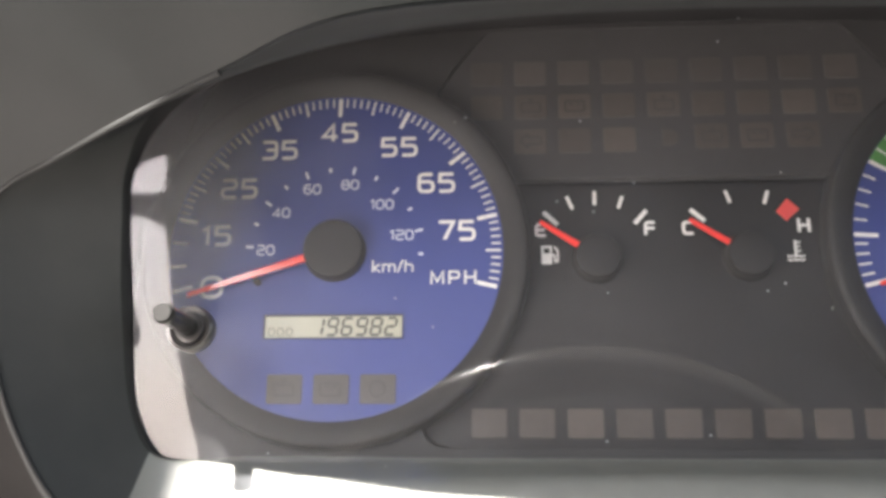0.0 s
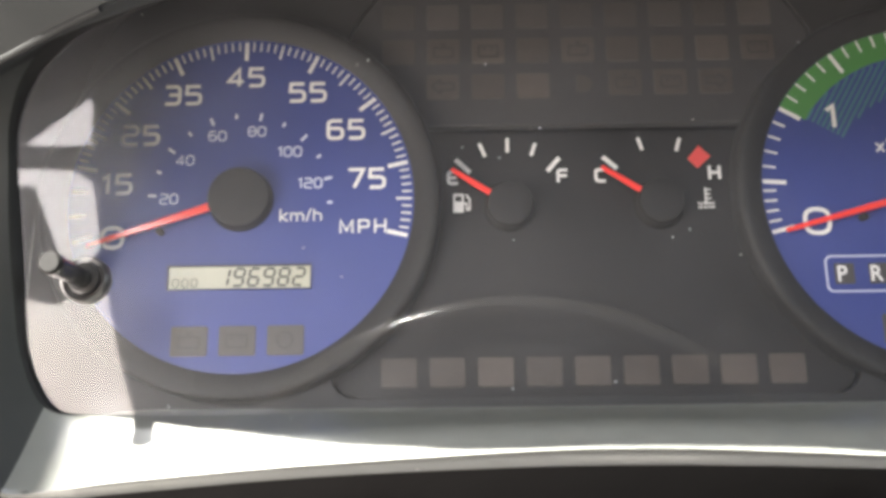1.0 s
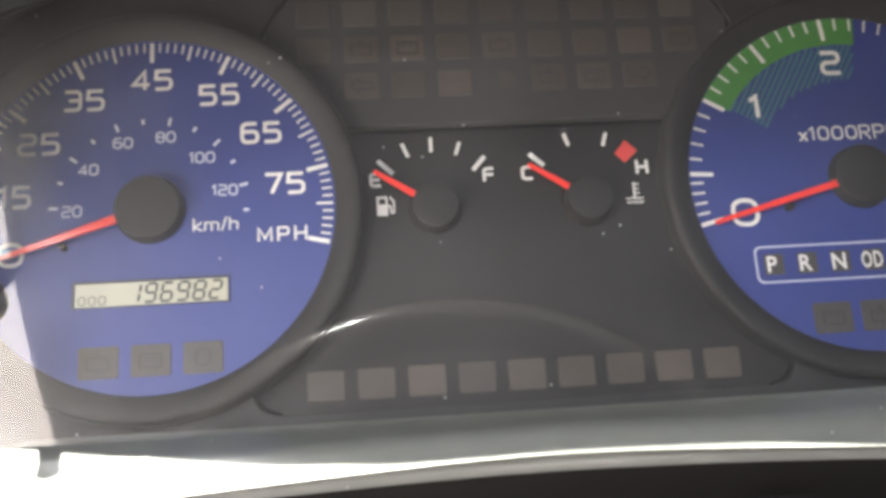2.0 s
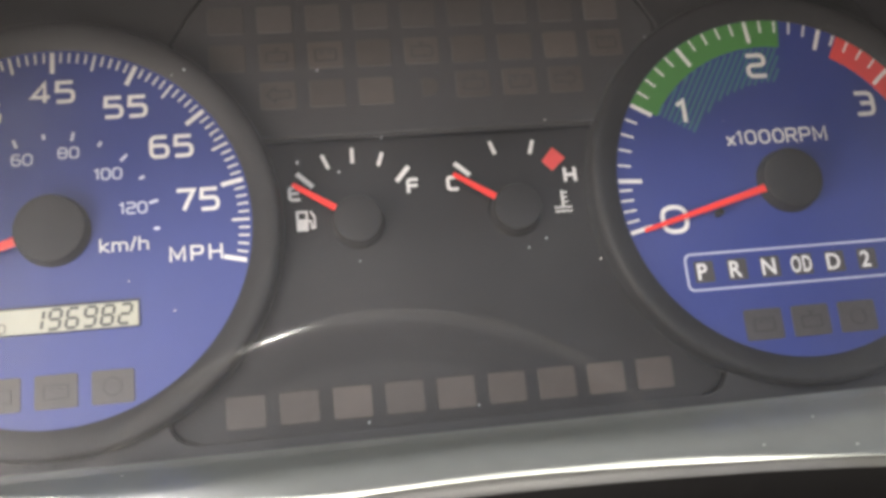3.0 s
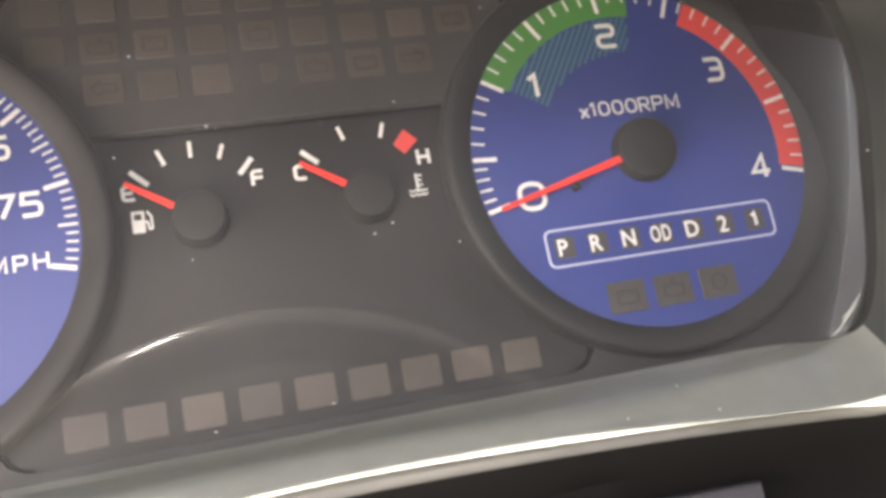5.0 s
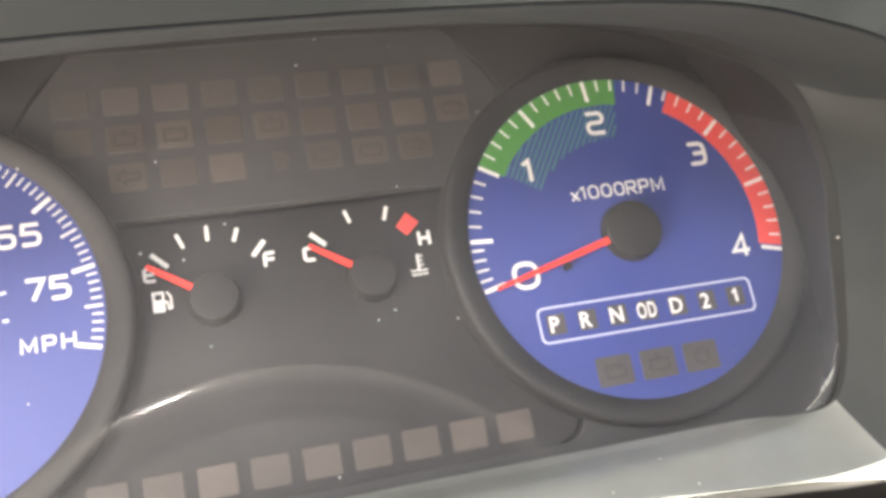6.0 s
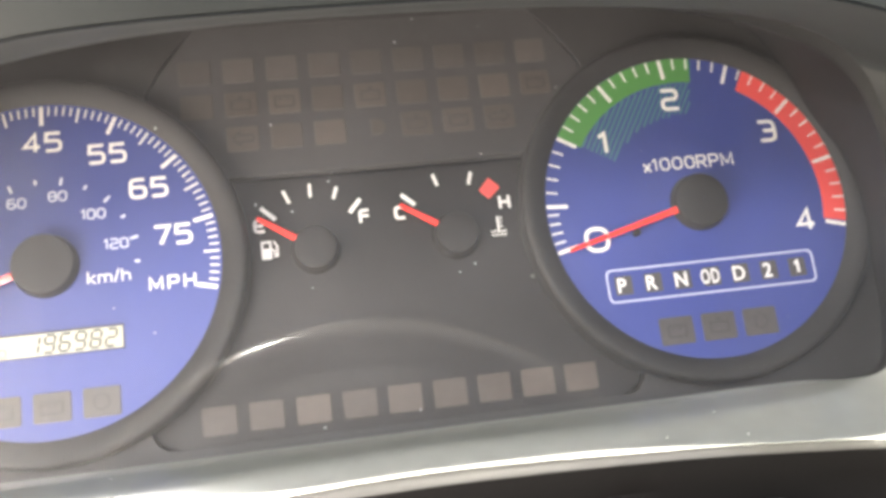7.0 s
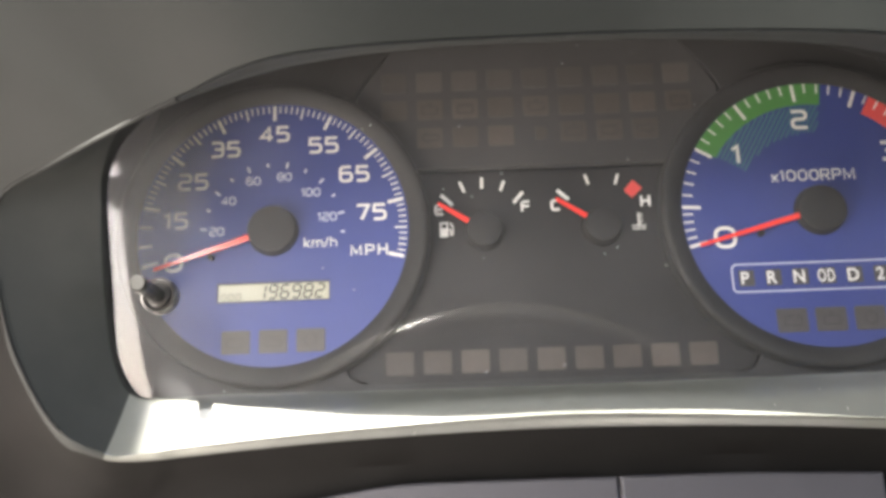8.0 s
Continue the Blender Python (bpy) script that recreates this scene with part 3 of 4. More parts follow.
def ticks(dial, c, list_, r0, r1, w, mat, y=-0.00165):
    me = tick_mesh(r0, r1, w, y)
    me.materials.append(mat)
    for a in list_:
        share("tick", me, dial, Matrix.Translation((c[0], 0, c[1])) @ Matrix.Rotation(radians(a), 4, "Y"))


def hub(parent, c, r, height, y0):
    prof = [(r * 1.06, y0), (r * 1.02, y0 - height * 0.25), (r, y0 - height * 0.8), (r * 0.96, y0 - height * 0.96), (r * 0.85, y0 - height), (r * 0.4, y0 - height * 1.03), (0.0001, y0 - height * 1.03)]
    part("needle_hub", lathe_bm(prof, *c, n=48), M_HUB, parent, "matt black hub cap")


def needle(parent, c, angle, r0, r1, w0, w1, y, thick=0.0009):
    p, q = clock(*c, r0, angle), clock(*c, r1, angle)
    bm = strip_bm(p, q, w0, w1, y, thick)
    bmesh.ops.bevel(bm, geom=bm.edges[:], offset=0.0002, segments=2, affect="EDGES")
    part("needle", bm, M_NEEDLE, parent, "red pointer")


def lamp_windows(parent, x, z, n, pitch, w, h, y, mat):
    bm = outline_bm([round_rect(-w / 2, w / 2, -h / 2, h / 2, 0.0007, 3)], 0, 0.0006, 0.00012)
    me = bpy.data.meshes.new("warning_lamp")
    bm.to_mesh(me)
    bm.free()
    me.materials.append(mat)
    for i in range(n):
        share("warning_lamp", me, parent, Matrix.Translation((x + pitch * i, y, z)))


def speed_angle(v):
    if v >= 15:
        return (v - 45) * 2.58
    return -77.4 - (15 - v) * (26.6 / 15)


def build_speedometer():
    c = SPEED
    dial = part("speedometer", lathe_bm([(0.0001, -0.0015), (0.045, -0.0015), (0.0524, -0.0015), (0.0524, 0.001)], *c, n=128), M_BLUE, cluster, "blue speedometer face with white figures")
    build_ring(c)
    ticks(dial, c, [speed_angle(v) for v in (0, 15, 25, 35, 45, 55, 65, 75, 85)], 0.0454, 0.0515, 0.00118, M_WHITE)
    ticks(dial, c, [speed_angle(v) for v in (5, 10, 20, 30, 40, 50, 60, 70, 80)], 0.0468, 0.0515, 0.0006, M_WHITE)
    ticks(dial, c, [speed_angle(v) for v in range(15, 85) if v % 5], 0.0486, 0.0515, 0.00046, M_WHITE)
    for word, x, z in (("45", 0.0001, 0.0397), ("35", -0.0193, 0.0341), ("25", -0.0316, 0.0211), ("15", -0.0382, 0.0055), ("55", 0.0194, 0.0344), ("65", 0.0314, 0.0220), ("75", 0.0378, 0.0062)):
        part("figure", figure_bm(word, 0.0067, x, z, -0.00168, 0.155, 0.97, 0.22), M_WHITE, dial, smooth=False)
    part("figure", figure_bm("0", 0.0072, -0.0380, -0.0112, -0.00168, 0.15, 1.26, corner=0.42), M_WHITE, dial, smooth=False)
    part("lettering", figure_bm("MPH", 0.0041, 0.0368, -0.0087, -0.00168, 0.140, 1.02, 0.40, 0.25), M_WHITE, dial, smooth=False)
    part("lettering", figure_bm("km/h", 0.0036, 0.0182, -0.0050, -0.00168, 0.115, 1.0, 0.18, 0.25), M_WHITE, dial, smooth=False)
    for word, x, z in (("20", -0.0218, 0.0006), ("40", -0.0175, 0.0128), ("60", -0.0080, 0.0205), ("80", 0.0041, 0.0218), ("100", 0.0142, 0.0151), ("120", 0.0206, 0.0050)):
        part("figure", figure_bm(word, 0.0034, x, z, -0.00168, 0.145, 0.94, 0.15, 0.36), M_PALE, dial, smooth=False)
    ticks(dial, c, [-86.4 + 32.52 * i for i in range(6)], 0.0257, 0.0282, 0.0008, M_PALE)
    ticks(dial, c, [-70.14 + 32.52 * i for i in range(6)], 0.0261, 0.0276, 0.0008, M_PALE)
    bezel = [[(-0.0209, -0.0275), (0.0218, -0.0275), (0.0218, -0.0200), (-0.0209, -0.0200)], [(-0.0203, -0.0272), (0.0215, -0.0272), (0.0215, -0.0206), (-0.0203, -0.0206)]]
    part("display_bezel", outline_bm(bezel, -0.0021, 0.0008), M_BEZEL, dial, "thin dark edge of the display", smooth=False)
    lcd = part("odometer_display", outline_bm([[(-0.0206, -0.0274), (0.0217, -0.0274), (0.0217, -0.0203), (-0.0206, -0.0203)]], -0.0017, 0.0006), M_LCD, dial, "olive liquid crystal odometer display", smooth=False)
    segs = {"a": ((0, 1), (1, 1)), "b": ((1, 1), (1, 0.5)), "c": ((1, 0.5), (1, 0)), "d": ((0, 0), (1, 0)), "e": ((0, 0.5), (0, 0)), "f": ((0, 1), (0, 0.5)), "g": ((0, 0.5), (1, 0.5))}
    lit = {"1": "bc", "9": "abcdfg", "6": "acdefg", "8": "abcdefg", "2": "abged"}
    pieces = []
    for i, ch in enumerate("196982"):
        x0 = -0.0054 + i * 0.00443
        for s in lit[ch]:
            (ax, az), (bx, bz) = segs[s]
            pt = lambda u, v: (x0 + u * 0.0028 + (v - 0.5) * 0.0009, -0.0264 + v * 0.0051)
            p, q = Vector(pt(ax, az)), Vector(pt(bx, bz))
            d = (q - p).normalized() * 0.00025
            pieces.append(strip_bm(p + d, q - d, 0.00075, 0.00075, -0.0019, 0.0001))
    part("odometer_digits", join_bm(pieces), M_SEG, dial, "slanted black liquid crystal digits", smooth=False)
    part("lettering", figure_bm("000", 0.0027, -0.0155, -0.0254, -0.0019, 0.13, 0.95, 0.3, 0.4), M_GHOST, dial)
    lamp_windows(dial, -0.01345, -0.0426, 3, 0.01405, 0.0108, 0.0088, -0.0018, M_LAMP_DIAL)
    part("stop_pin", lathe_bm([(0.0011, -0.0015), (0.0011, -0.0038), (0.0008, -0.0042), (0.0001, -0.0042)], -0.0235, -0.0098, n=16), M_HUB, dial)
    hub(dial, c, 0.0093, 0.0042, -0.0015)
    needle(dial, c, -107.6, 0.0085, 0.0468, 0.0025, 0.0013, -0.0046)
    return dial


build_speedometer()


def tach_angle(v):
    return 104 - (4 - v) * 54.4 if v >= 0.5 else -104 + v * 36


def build_tachometer():
    c = TACH
    dial = part("tachometer", lathe_bm([(0.0001, -0.0015), (0.045, -0.0015), (0.0524, -0.0015), (0.0524, 0.001)], *c, n=128), M_BLUE, cluster, "blue tachometer face with green and red bands")
    build_ring(c)
    part("green_band", outline_bm([sector(*c, 0.0433, 0.0521, -58.5, 7.6)], -0.00160, 0.0002), M_GREEN, dial, "green printed band", smooth=False)
    part("red_band", outline_bm([sector(*c, 0.0442, 0.0521, 29.0, 102.5)], -0.00160, 0.0002), M_RED, dial, "red printed band", smooth=False)
    strips = []
    slope = Vector((0.60, 1.0)).normalized()
    across = Vector((slope.y, -slope.x))
    for i in range(-30, 60):
        off, run = i * 0.00165, []
        for k in range(-80, 81):
            p = across * off + slope * (k * 0.001)
            a = math.degrees(math.atan2(p.x, p.y))
            inside = 0.0310 < p.length < 0.0432 and -59 < a < 7
            if inside:
                run.append(p)
            if run and (not inside or k == 80):
                if len(run) > 2:
                    strips.append(strip_bm((c[0] + run[0].x, c[1] + run[0].y), (c[0] + run[-1].x, c[1] + run[-1].y), 0.00085, 0.00085, -0.00162, 0.00012))
                run = []
    part("hatched_band", join_bm(strips), M_HATCH, dial, "teal hatched printed band", smooth=False)
    ticks(dial, c, [tach_angle(v / 2) for v in range(9)], 0.0449, 0.0519, 0.00118, M_WHITE, -0.0018)
    ticks(dial, c, [tach_angle(v / 10) for v in range(41) if v % 5], 0.0481, 0.0519, 0.00056, M_WHITE, -0.0018)
    for word, x, z in (("1", 0.1793, 0.0236), ("2", 0.2058, 0.0371), ("3", 0.2384, 0.0229), ("4", 0.2450, -0.0096)):
        part("figure", figure_bm(word, 0.0080, x, z, -0.0019, 0.155, 1.0, corner=0.3), M_WHITE, dial, smooth=False)
    part("figure", figure_bm("0", 0.0086, 0.1720, -0.0093, -0.0019, 0.145, 1.22, corner=0.45), M_WHITE, dial, smooth=False)
    part("lettering", figure_bm("x", 0.0042, 0.1935, 0.0141, -0.00168, 0.15, 0.95), M_WHITE, dial, smooth=False)
    part("lettering", figure_bm("1000", 0.0044, 0.2026, 0.0143, -0.00168, 0.12, 0.98, 0.24, 0.42), M_WHITE, dial, smooth=False)
    part("lettering", figure_bm("RPM", 0.0044, 0.2176, 0.0143, -0.00168, 0.12, 0.96, 0.26, 0.25), M_WHITE, dial, smooth=False)
    box = round_rect(0.1728, 0.2448, -0.0308, -0.0198, 0.0020, 5)
    hole = round_rect(0.1733, 0.2443, -0.0303, -0.0203, 0.0017, 5)
    part("gear_frame", outline_bm([box, hole], -0.00165, 0.0002), M_PALE, dial, smooth=False)
    for i, ch in enumerate(("P", "R", "N", "OD", "D", "2", "1")):
        x = 0.1776 + i * 0.01006
        part("gear_window", outline_bm([round_rect(x - 0.0022, x + 0.0036, -0.0284, -0.0222, 0.0004, 3)], -0.0017, 0.0002), M_LAMP_DIAL, dial, smooth=False)
        letter = figure_bm("1", 0.0046, x + 0.0002, -0.0253, -0.0019, 0.2) if ch == "1" else text_bm(ch, 0.0049, x, -0.0253, -0.0019, 0.00008, 0.60 if ch == "OD" else 0.93, spacing=1.12 if ch == "OD" else 1.0)
        part("gear_letter", letter, M_WHITE, dial)
    lamp_windows(dial, 0.1933, -0.0418, 3, 0.01435, 0.0114, 0.0090, -0.0018, M_LAMP_DIAL)
    part("stop_pin", lathe_bm([(0.0011, -0.0015), (0.0011, -0.0038), (0.0008, -0.0042), (0.0001, -0.0042)], 0.1853, -0.0085, n=16), M_HUB, dial)
    hub(dial, c, 0.0092, 0.0042, -0.0015)
    needle(dial, c, -104.9, 0.0085, 0.0487, 0.0022, 0.0013, -0.0046)
    return dial


build_tachometer()


def small_gauge(name, c, label):
    prof = [(0.0078, 0.0031), (0.0076, 0.0022), (0.0072, 0.0018), (0.0001, 0.0018)]
    return part(name, lathe_bm(prof, *c, n=48), M_RECESS, cluster, label)


def bars(gauge, list_):
    for p, q, w in list_:
        part("tick", strip_bm(p, q, w, w, 0.0027, 0.0003), M_WHITE, gauge, smooth=False)


def build_fuel_gauge():
    c = (0.0810, -0.0023)
    g = small_gauge("fuel_gauge", c, "black fuel gauge with red pointer at empty")
    bars(g, (((0.0649, 0.0132), (0.0692, 0.0090), 0.0013), ((0.0723, 0.0183), (0.0740, 0.0141), 0.0010), ((0.0810, 0.0199), (0.0809, 0.0154), 0.0010), ((0.0896, 0.0181), (0.0882, 0.0142), 0.0010), ((0.0968, 0.0133), (0.0931, 0.0091), 0.0013)))
    part("lettering", figure_bm("E", 0.0045, 0.0640, 0.0073, 0.0027, 0.2, 1.0), M_WHITE, g, smooth=False)
    part("lettering", figure_bm("F", 0.0045, 0.0977, 0.0075, 0.0027, 0.2, 1.0), M_WHITE, g, smooth=False)
    sx, sz = 0.0640, -0.0037
    pump = outline_bm([[(sx, sz), (sx + 0.0032, sz), (sx + 0.0032, sz + 0.0058), (sx, sz + 0.0058)], [(sx + 0.0006, sz + 0.0034), (sx + 0.0026, sz + 0.0034), (sx + 0.0026, sz + 0.0052), (sx + 0.0006, sz + 0.0052)]], 0.0027, 0.0003)
    hose = [strip_bm(p, q, 0.0005, 0.0005, 0.0027, 0.0003) for p, q in (((sx + 0.0032, sz + 0.0028), (sx + 0.0040, sz + 0.0028)), ((sx + 0.0040, sz + 0.0029), (sx + 0.0042, sz + 0.0006)), ((sx + 0.0041, sz + 0.0007), (sx + 0.0051, sz + 0.0009)), ((sx + 0.0050, sz + 0.0008), (sx + 0.0050, sz + 0.0040)), ((sx + 0.0051, sz + 0.0039), (sx + 0.0040, sz + 0.0056)))]
    part("pump_symbol", join_bm([pump] + hose), M_WHITE, g, "white fuel pump symbol", smooth=False)
    hub(g, c, 0.0069, 0.0042, 0.0018)
    needle(g, c, -57.0, 0.0062, 0.0208, 0.0019, 0.0013, -0.0008)
    return g


build_fuel_gauge()


def build_temperature_gauge():
    c = (0.1265, -0.0021)
    g = small_gauge("temperature_gauge", c, "black coolant temperature gauge with red pointer at cold")
    bars(g, (((0.1103, 0.0134), (0.1145, 0.0096), 0.0013), ((0.1214, 0.0194), (0.1226, 0.0155), 0.0010), ((0.1343, 0.0191), (0.1330, 0.0150), 0.0010)))
    part("lettering", figure_bm("C", 0.0045, 0.1093, 0.0074, 0.0027, 0.2, 1.0), M_WHITE, g, smooth=False)
    part("lettering", figure_bm("H", 0.0045, 0.1441, 0.0078, 0.0027, 0.2, 0.98), M_WHITE, g, smooth=False)
    part("hot_mark", outline_bm([[(0.1399, 0.0165), (0.1434, 0.0130), (0.1392, 0.0093), (0.1363, 0.0124)]], 0.0027, 0.0003), M_RED, g, "red hot mark", smooth=False)
    sx, sz = 0.1410, -0.0032
    bits = [((sx, sz + 0.0014), (sx, sz + 0.0062), 0.0006), ((sx, sz + 0.0056), (sx + 0.0016, sz + 0.0056), 0.0004), ((sx, sz + 0.0042), (sx + 0.0014, sz + 0.0042), 0.0004), ((sx, sz + 0.0028), (sx + 0.0016, sz + 0.0028), 0.0004)]
    for z0 in (0.0012, 0.0):
        for k in range(-3, 3):
            wave = lambda j: sz + z0 + 0.00025 * (1 if j % 2 else -1)
            bits.append(((sx + k * 0.00085, wave(k)), (sx + (k + 1) * 0.00085, wave(k + 1)), 0.0004))
    part("thermometer_symbol", join_bm([strip_bm(p, q, w, w, 0.0027, 0.0003) for p, q, w in bits]), M_WHITE, g, "white coolant symbol", smooth=False)
    hub(g, c, 0.0069, 0.0042, 0.0018)
    needle(g, c, -57.0, 0.0062, 0.0207, 0.0019, 0.0013, -0.0008)
    return g


build_temperature_gauge()

lamp_windows(cluster, 0.0475, 0.0604, 9, 0.01412, 0.0103, 0.0084, 0.0008, M_LAMP_TOP)
lamp_windows(cluster, 0.0475, 0.0485, 9, 0.01412, 0.0103, 0.0084, 0.0008, M_LAMP_MID)
lamp_windows(cluster, 0.0613, 0.0365, 3, 0.01412, 0.0103, 0.0084, 0.0008, M_LAMP_MID)
lamp_windows(cluster, 0.1183, 0.0372, 3, 0.01412, 0.0103, 0.0084, 0.0008, M_LAMP_MID)
lamp_windows(cluster, 0.0474, -0.0522, 9, 0.01416, 0.0105, 0.0086, 0.0026, M_LAMP)


def lamp_symbol(x, z, strokes, y=0.0006, mat=M_ICON):
    bits = [strip_bm((x + a, z + b), (x + c, z + d), 0.0005, 0.0005, y, 0.0003) for a, b, c, d in strokes]
    part("lamp_symbol", join_bm(bits), mat, cluster, smooth=False)


ARROW = ((-0.0034, 0, -0.0008, 0.0024), (-0.0034, 0, -0.0008, -0.0024), (-0.0008, 0.0024, -0.0008, 0.0011), (-0.0008, -0.0024, -0.0008, -0.0011),
         (-0.0008, 0.0011, 0.0034, 0.0011), (-0.0008, -0.0011, 0.0034, -0.0011), (0.0034, 0.0011, 0.0034, -0.0011))
lamp_symbol(0.0613, 0.0365, ARROW)
lamp_symbol(0.1465, 0.0372, [(-a, b, -c, d) for a, b, c, d in ARROW])
ENGINE = ((-0.003, -0.002, 0.003, -0.002), (-0.003, -0.002, -0.003, 0.0012), (-0.003, 0.0012, 0.003, 0.0012), (0.003, 0.0012, 0.003, -0.002), (-0.001, 0.0024, 0.001, 0.0024), (0, 0.0012, 0, 0.0024))
for x, z in ((0.1183, 0.0372), (0.0616, 0.0485), (0.1040, 0.0485)):
    lamp_symbol(x, z, ENGINE)
BATTERY = ((-0.003, -0.002, 0.003, -0.002), (-0.003, 0.0016, 0.003, 0.0016), (-0.003, -0.002, -0.003, 0.0016), (0.003, -0.002, 0.003, 0.0016), (-0.0018, 0.0006, -0.0006, 0.0006), (0.0006, 0.0006, 0.0018, 0.0006))
for x, z in ((0.1324, 0.0372), (0.0757, 0.0485), (0.1605, 0.0485)):
    lamp_symbol(x, z, BATTERY)
RING = [(0.0024 * math.cos(k * 0.785), 0.0024 * math.sin(k * 0.785), 0.0024 * math.cos(k * 0.785 + 0.785), 0.0024 * math.sin(k * 0.785 + 0.785)) for k in range(8)]
for i, shape in enumerate((ENGINE, BATTERY, RING)):
    lamp_symbol(-0.01345 + 0.01405 * i, -0.0426, shape, -0.0020, M_ICON_DIAL)
for i, shape in enumerate((BATTERY, ENGINE, RING)):
    lamp_symbol(0.1933 + 0.01435 * i, -0.0418, shape, -0.0020, M_ICON_DIAL)
beam = [(0.1030, 0.0397), (0.1030, 0.0341)] + [clock(0.1052, 0.0369, 0.0028, 180 - 22.5 * k) for k in range(9)]
part("round_lamp", outline_bm([beam], 0.0008, 0.0006, 0.00012), M_LAMP_MID, cluster, "half round smoked beam lamp")


def build_lens():
    half = lens_half()
    loop = smooth_loop(mirror_half([(dx, lens_y(z), z) for dx, z in half], XC, far_side([(dx, lens_y(z), z) for dx, z in half])), 4)
    bm = bmesh.new()
    bm.faces.new([bm.verts.new(p) for p in loop])
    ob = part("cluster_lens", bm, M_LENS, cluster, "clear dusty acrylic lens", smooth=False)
    ob.visible_shadow = False


build_lens()


def build_trip_knob():
    x, z = -0.0325, -0.0300
    y = lens_y(z)
    collar = part("trip_knob_collar", lathe_bm([(0.0062, y + 0.002), (0.0062, y - 0.001), (0.0056, y - 0.0018), (0.0048, y - 0.0014), (0.0046, y - 0.0004), (0.0040, y - 0.0002), (0.0040, y - 0.002), (0.0034, y - 0.0024), (0.0026, y - 0.0022)], x, z, n=40), M_COLLAR, cluster, "grey ribbed collar in the lens")
    stem = lathe_bm([(0.0026, y + 0.004), (0.0026, y - 0.0170), (0.0027, y - 0.0175), (0.0027, y - 0.0210), (0.0023, y - 0.0217), (0.0001, y - 0.0217)], x, z, n=32)
    part("trip_knob", stem, M_KNOB, collar, "glossy black trip reset stem")
    cap = lathe_bm([(0.00275, y - 0.0205), (0.00275, y - 0.0213), (0.0023, y - 0.0219), (0.0001, y - 0.0219)], x, z, n=32)
    part("knob_cap", cap, M_CAP, collar, "worn grey end of the stem")


build_trip_knob()


# ---- steering wheel, seen mirrored in the lens ----
def mirrored(p):
    n = Vector((0, -math.cos(LENS_TILT), -math.sin(LENS_TILT)))
    v = Vector(p) - Vector((0, LENS_Y, LENS_Z))
    return Vector((0, LENS_Y, LENS_Z)) + v - 2 * v.dot(n) * n


def build_wheel():
    thing = tagged(new("steering_wheel"), "black steering wheel with a glossy rim", "steering wheel")
    n = Vector((0, -math.cos(LENS_TILT), -math.sin(LENS_TILT)))
    axis = Vector((0, 1, 0)) - 2 * Vector((0, 1, 0)).dot(n) * n
    up = Vector((0, 0, 1)) - 2 * Vector((0, 0, 1)).dot(n) * n
    centre = mirrored((0.091, 0.15, -0.1655))
    thing.matrix_world = TIP @ Matrix.Translation(centre) @ Matrix((Vector((1, 0, 0)), up, axis)).transposed().to_4x4()
    R, r = 0.1520, 0.0100
    bm = bmesh.new()
    rings = []
    for i in range(96):
        a = 2 * math.pi * i / 96
        rings.append([bm.verts.new(((R + r * math.cos(b)) * math.cos(a), (R + r * math.cos(b)) * math.sin(a), r * math.sin(b))) for b in (2 * math.pi * k / 20 for k in range(20))])
    for i in range(96):
        for k in range(20):
            bm.faces.new((rings[i][k], rings[(i + 1) % 96][k], rings[(i + 1) % 96][(k + 1) % 20], rings[i][(k + 1) % 20]))
    bmesh.ops.recalc_face_normals(bm, faces=bm.faces)
    part("rim", bm, M_WHEEL, thing, "glossy black rim")
    pad = lathe_bm([(0.0001, -0.012), (0.09, -0.010), (0.138, 0.002), (0.1430, 0.007), (0.10, 0.03), (0.0001, 0.035)], 0, 0, n=48)
    pad.transform(Matrix.Rotation(radians(-90), 4, "X"))
    part("hub_pad", pad, M_PAD, thing)
    for a in (0, 180, 270):
        sp = box_bm(0.07, 0.145, -0.018, 0.018, -0.006, 0.012, 0.004)
        sp.transform(Matrix.Rotation(radians(a), 4, "Z"))
        part("spoke", sp, M_WHEEL, thing)
    return thing


build_wheel()


# ---- the cab: out of direct view, guessed, and cut to shape the light ----
def wall(name, bm, mat, label):
    return tagged(mesh_object(name, bm, mat, smooth=False), label, "cab wall", kind="structure")


def frame_wall(name, x0, x1, y0, y1, z0, z1, hole, axis, label, mat=None):
    """A wall with one opening: four boxes joined. hole: the opening's two spans."""
    (a0, a1), (b0, b1) = hole
    if axis == "x":
        boxes = [box_bm(x0, x1, y0, a0, z0, z1), box_bm(x0, x1, a1, y1, z0, z1), box_bm(x0, x1, a0, a1, z0, b0), box_bm(x0, x1, a0, a1, b1, z1)]
    else:
        boxes = [box_bm(x0, a0, y0, y1, z0, z1), box_bm(a1, x1, y0, y1, z0, z1), box_bm(a0, a1, y0, y1, z0, b0), box_bm(a0, a1, y0, y1, b1, z1)]
    return wall(name, join_bm(boxes), mat or M_WALL, label)


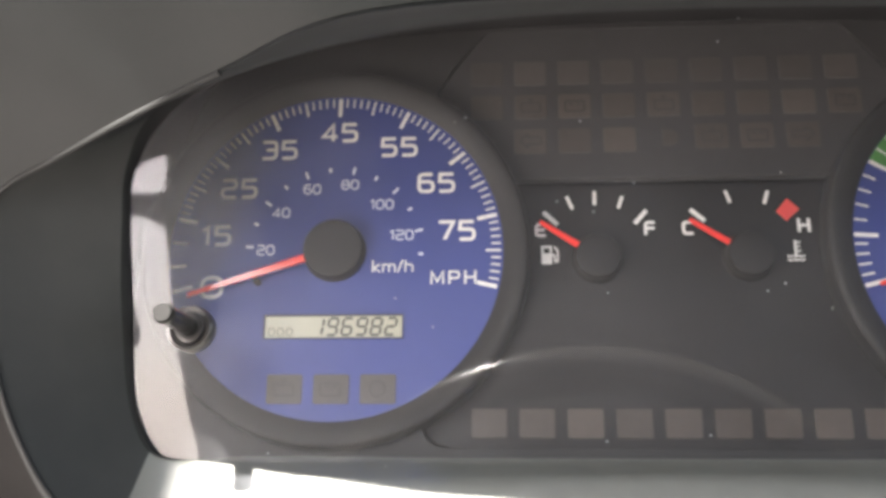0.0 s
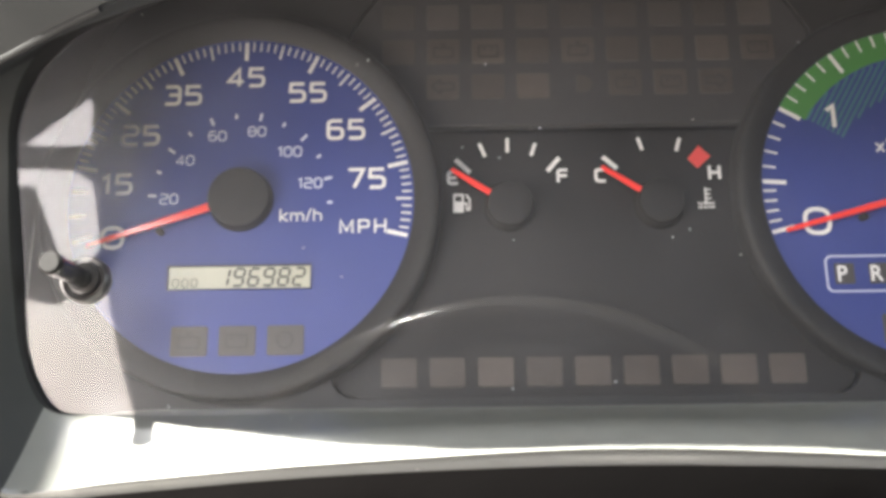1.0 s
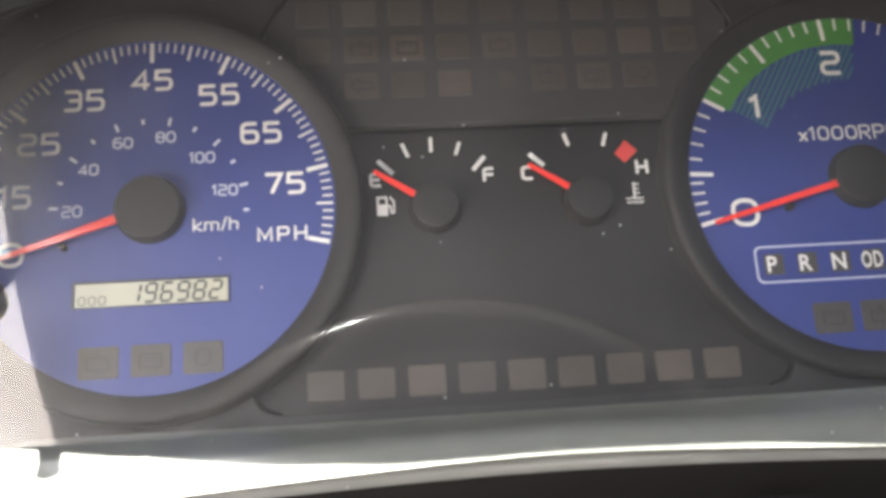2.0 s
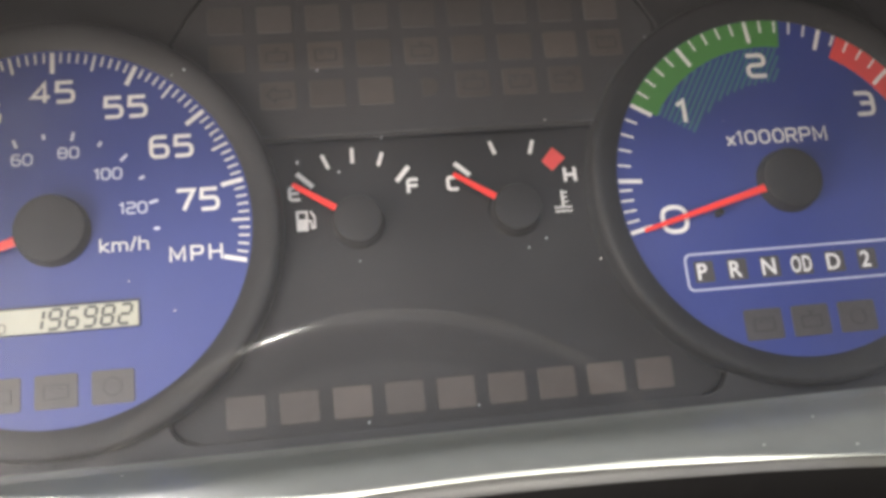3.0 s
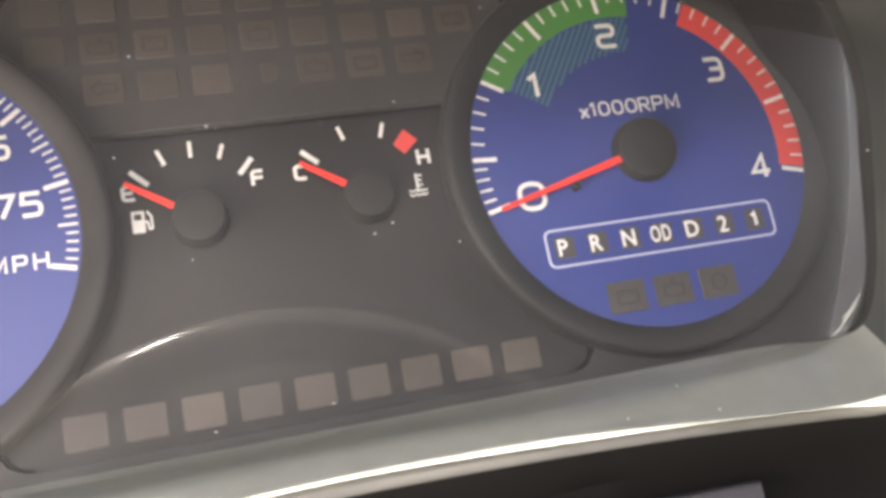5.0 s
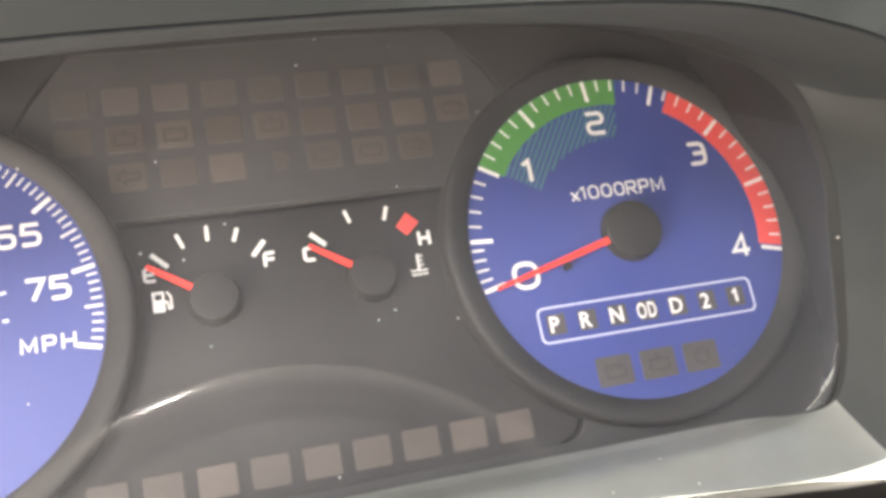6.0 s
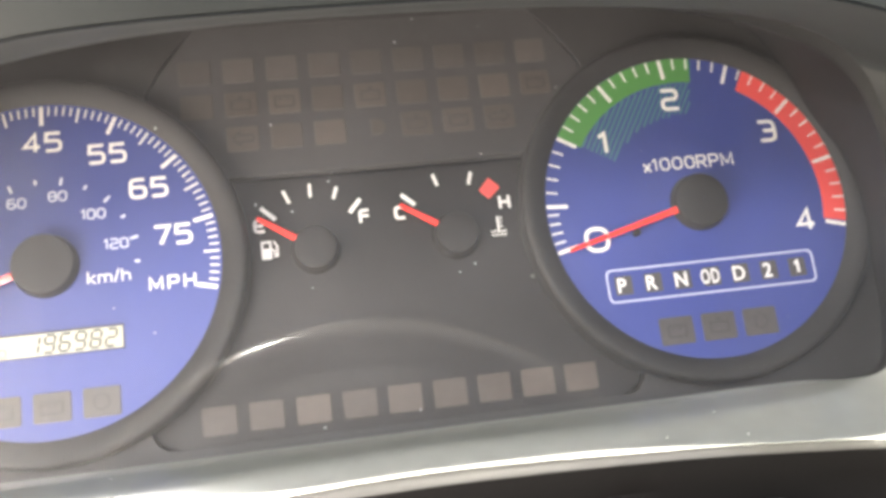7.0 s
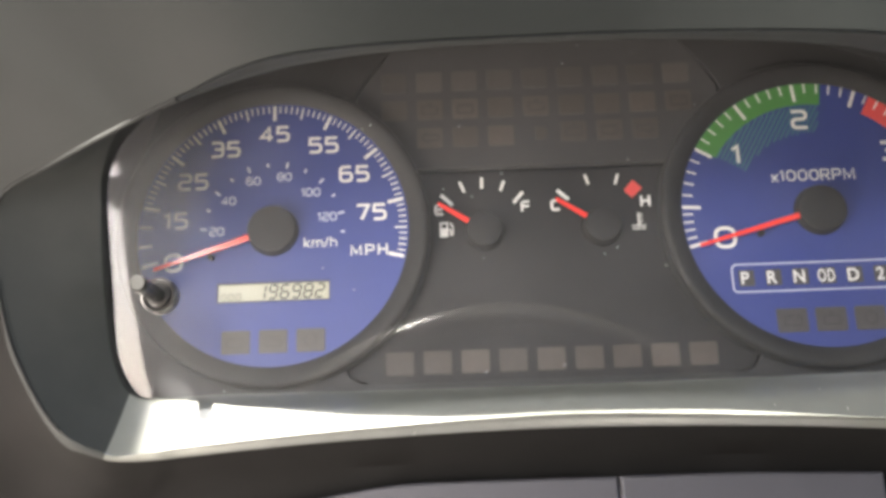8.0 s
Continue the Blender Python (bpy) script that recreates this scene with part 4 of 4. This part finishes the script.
# Outline stops the sun; first hole draws the lens patch, second the needle glint.
door = outline_bm([[(-1.0, -0.75), (0.55, -0.75), (0.55, 0.15), (0.14, 0.55), (0.02, 0.765), (-0.58, 0.765), (-0.60, 1.38), (-1.0, 1.38)],
                   [(-0.10, -0.32), (-0.86, -0.32), (-0.815, -0.11), (-0.745, -0.025), (-0.717, 0.023), (-0.688, 0.076), (-0.664, 0.139), (-0.656, 0.182), (-0.652, 0.234), (-0.50, 0.140), (-0.10, 0.02)],
                   [(-0.72, 0.40), (-0.48, 0.40), (-0.48, 0.73), (-0.72, 0.73)]], 0, 0.006)
door.transform(Matrix.Translation((-0.28, 0, 0)) @ Matrix.Rotation(radians(90), 4, "Z"))
wall("wall_driver_side", door, M_DOOR, "unseen grey cab side, openings cut to shape the light")
# Two made-up dark shapes that give the lens's white reflection its gaps.
bar_bm = outline_bm([[(-0.69, 0.136), (-0.645, 0.143), (-0.60, 0.145), (-0.535, 0.132), (-0.30, 0.080), (-0.30, 0.098), (-0.535, 0.151), (-0.645, 0.180), (-0.69, 0.190)]], 0, 0.012, 0.002)
bar_bm.transform(Matrix.Translation((-0.270, 0, 0)) @ Matrix.Rotation(radians(90), 4, "Z"))
wall("door_rail", bar_bm, M_DARKCLOTH, "unseen dark bar that cuts the bright patch mirrored in the lens")
blocker = outline_bm([[(-0.525, 0.116), (-0.565, 0.078), (-0.600, 0.035), (-0.590, 0.022), (-0.36, 0.035), (-0.33, 0.070), (-0.36, 0.082)]], 0, 0.03, 0.006)
blocker.transform(Matrix.Translation((-0.276, 0, 0)) @ Matrix.Rotation(radians(90), 4, "Z"))
wall("door_mirror", blocker, M_DARKCLOTH, "unseen dark blocker that notches the bright patch mirrored in the lens")
frame_wall("wall_passenger_side", 1.35, 1.38, -1.0, 0.55, -0.75, 1.38, ((-0.75, -0.05), (0.07, 0.57)), "x", "unseen dark cab side with an opening for a fill lamp", M_DARKCLOTH)
frame_wall("wall_rear", -0.34, 1.38, -1.03, -1.0, -0.75, 1.38, ((-0.22, 0.42), (0.58, 0.86)), "y", "unseen grey cab rear wall with an opening for a fill lamp", M_CLOTH)
wall("wall_front", box_bm(-0.34, 1.38, 0.55, 0.58, -0.75, 0.15), M_DARKCLOTH, "dark bulkhead below the windscreen")
# Roof cut short so that the sun reaches the wheel rim.
wall("ceiling", box_bm(-0.34, 1.38, -1.03, -0.42, 1.38, 1.41), M_WALL, "unseen pale cab roof, front edge set back to pass the sun")
wall("floor", box_bm(-0.34, 1.38, -1.03, 0.58, -0.78, -0.75), M_FLOOR, "unseen pale cab floor, bounces sunlight up to the panel")
wall("dash_top", box_bm(-0.30, 1.35, 0.02, 0.55, 0.085, 0.10), M_DARKCLOTH, "dark dashboard top below the windscreen")
